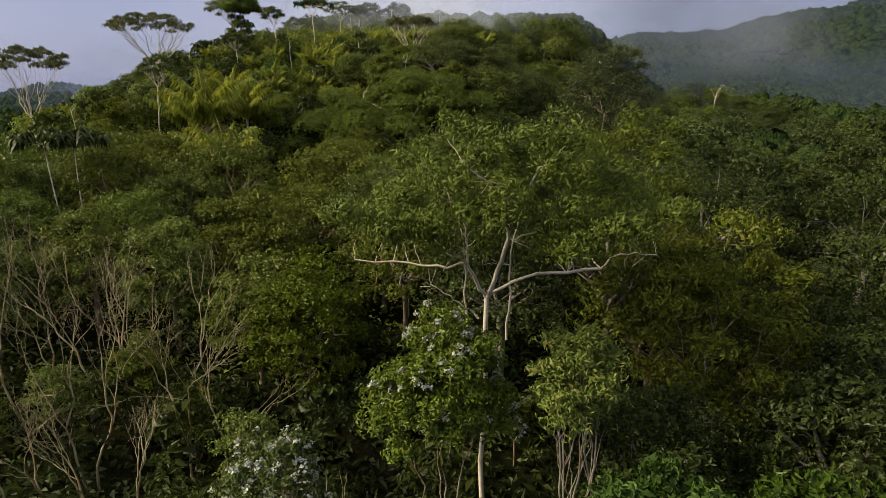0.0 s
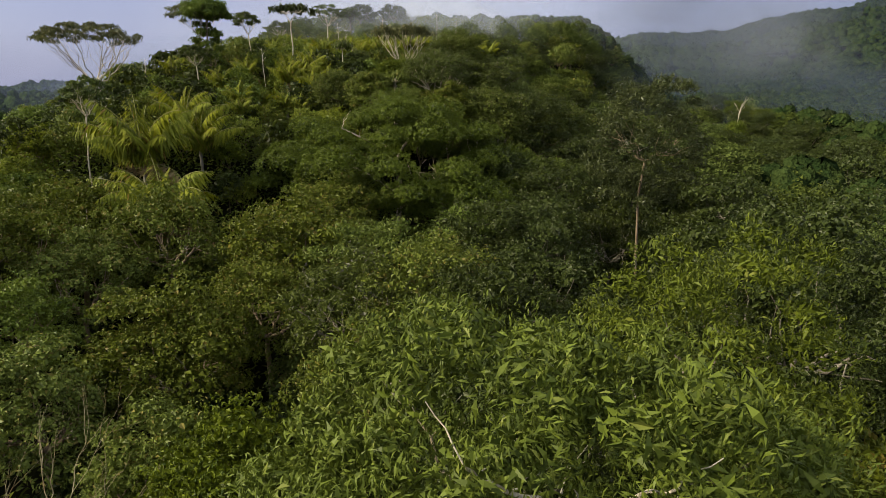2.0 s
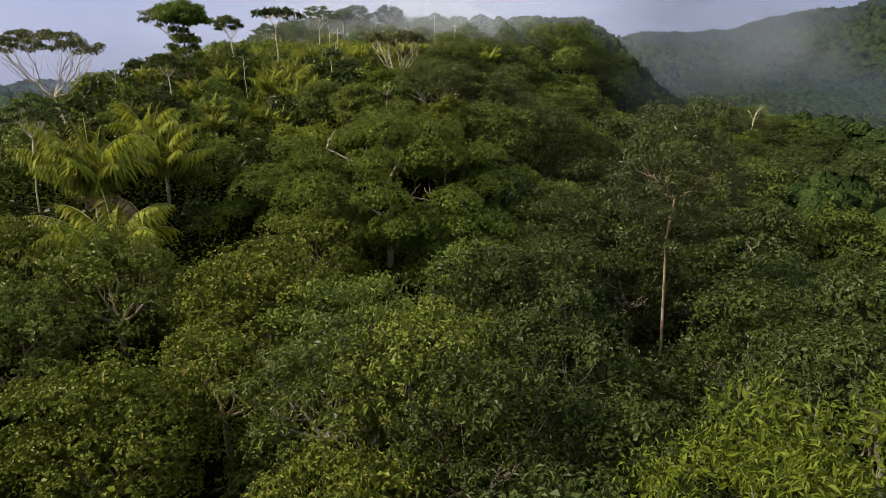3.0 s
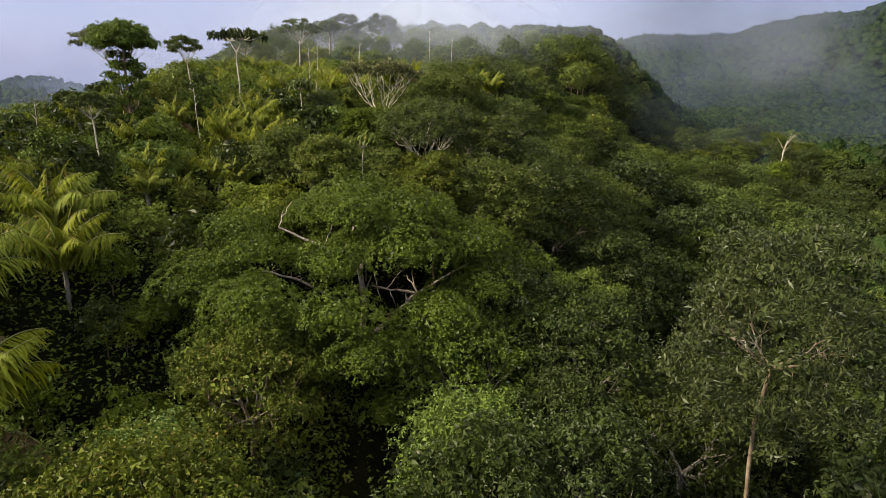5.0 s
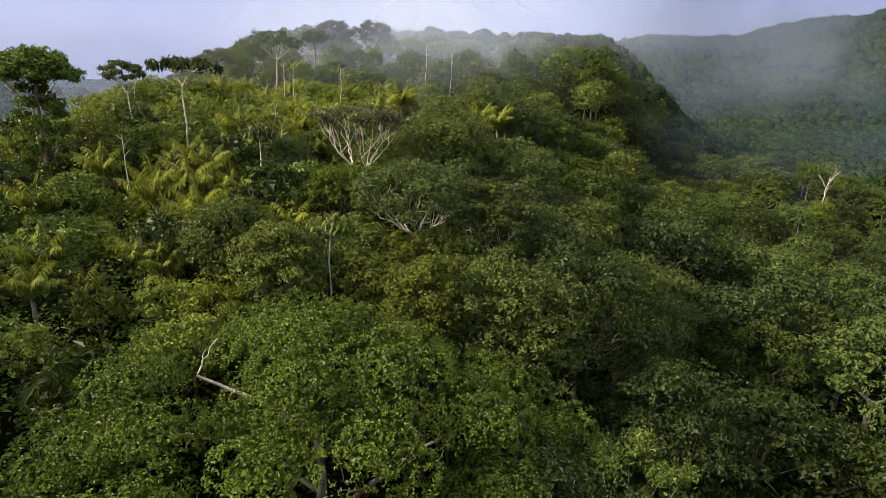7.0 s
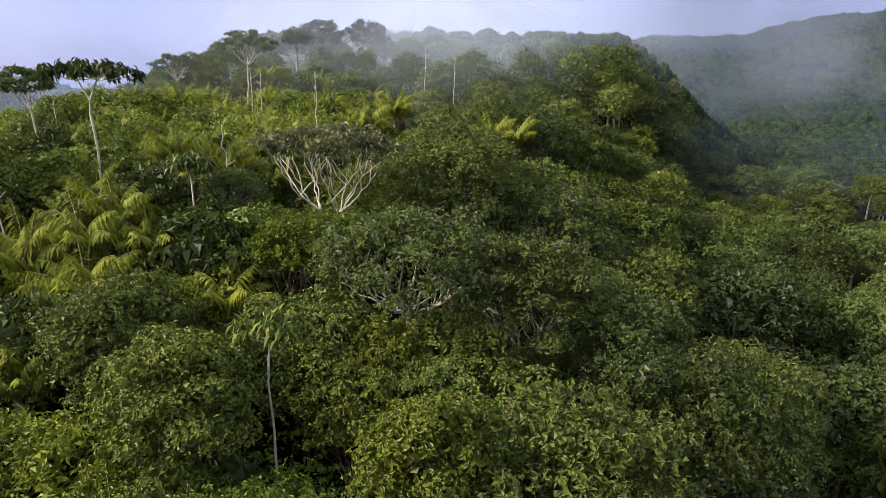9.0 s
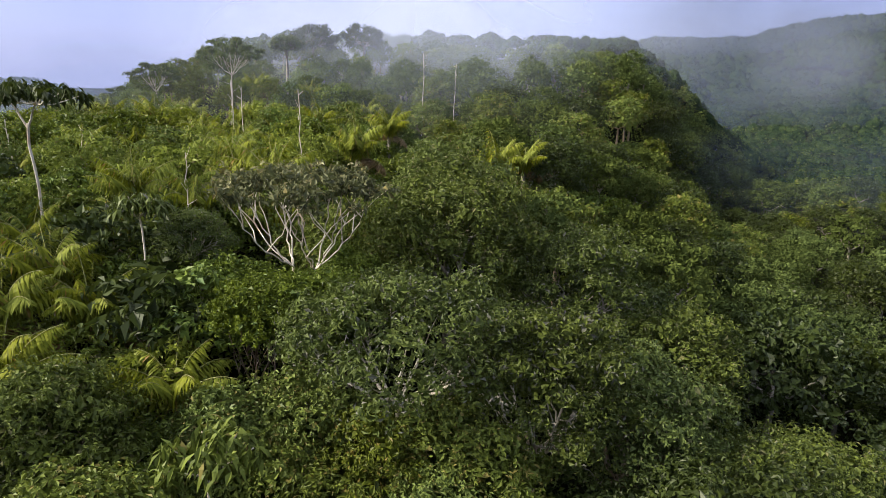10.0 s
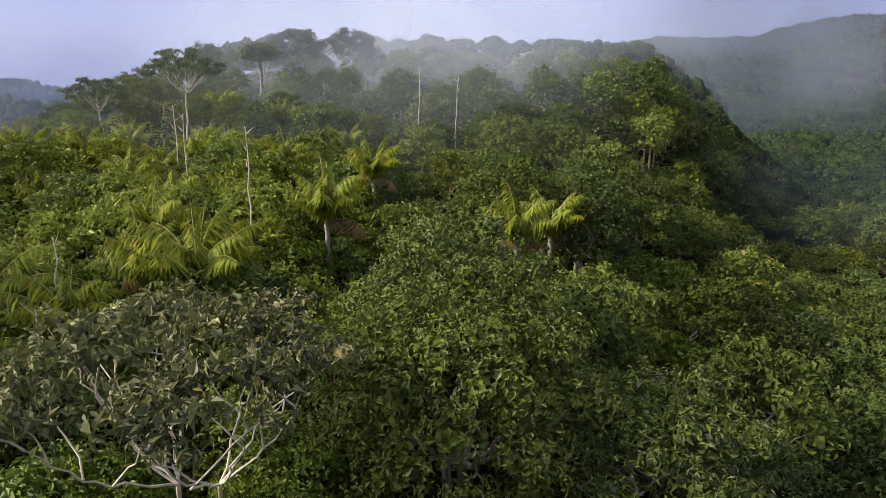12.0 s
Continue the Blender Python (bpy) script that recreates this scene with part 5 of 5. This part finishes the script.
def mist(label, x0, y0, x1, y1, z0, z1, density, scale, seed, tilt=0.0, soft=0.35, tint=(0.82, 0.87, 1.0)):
    """A flat tinted sheet that stands in for mist or haze, leaning back over the land."""
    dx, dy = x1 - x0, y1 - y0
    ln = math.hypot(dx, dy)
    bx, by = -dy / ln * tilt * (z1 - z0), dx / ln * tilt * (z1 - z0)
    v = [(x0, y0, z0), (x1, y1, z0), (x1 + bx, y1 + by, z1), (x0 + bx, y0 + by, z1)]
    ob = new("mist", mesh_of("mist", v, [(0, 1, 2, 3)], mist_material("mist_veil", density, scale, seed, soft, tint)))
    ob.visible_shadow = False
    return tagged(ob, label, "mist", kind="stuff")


for args in (
    # the first sheet paints air haze that lightens the left slope
    (-80, 118, 20, 118, 12, 68, 0.16, 0.03, 14), (-40, 141, 26, 141, 30, 70, 0.10, 0.03, 15), (-40, 160, 30, 160, 34, 74, 0.30, 0.028, 16), (-60, 178, 58, 178, 30, 84, 0.42, 0.027, 2), (-80, 208, 78, 208, 34, 96, 0.70, 0.022, 3),
):
    mist("drifting white mist around the hilltop", *args, tilt=0.4)
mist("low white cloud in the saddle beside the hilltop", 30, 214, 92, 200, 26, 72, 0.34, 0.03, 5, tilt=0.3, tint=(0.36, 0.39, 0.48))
# dark blue tint on these sheets paints the haze and dims the ridge
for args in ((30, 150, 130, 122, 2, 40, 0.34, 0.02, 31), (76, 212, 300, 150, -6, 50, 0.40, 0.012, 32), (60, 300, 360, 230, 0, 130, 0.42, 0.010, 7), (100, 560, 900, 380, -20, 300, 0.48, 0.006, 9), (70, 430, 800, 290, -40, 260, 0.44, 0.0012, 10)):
    mist("dark blue sheet tinted as valley haze", *args, tilt=0.3, soft=0.16, tint=(0.100, 0.126, 0.200))
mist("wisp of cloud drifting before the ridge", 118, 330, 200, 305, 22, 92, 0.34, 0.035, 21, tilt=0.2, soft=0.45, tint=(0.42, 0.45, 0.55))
# distance haze over the lowland, put into the tint of two sheets
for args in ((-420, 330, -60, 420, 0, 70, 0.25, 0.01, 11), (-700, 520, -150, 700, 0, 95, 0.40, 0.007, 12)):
    mist("pale blue sheet tinted as lowland haze", *args, tilt=0.3, tint=(0.60, 0.70, 0.92))
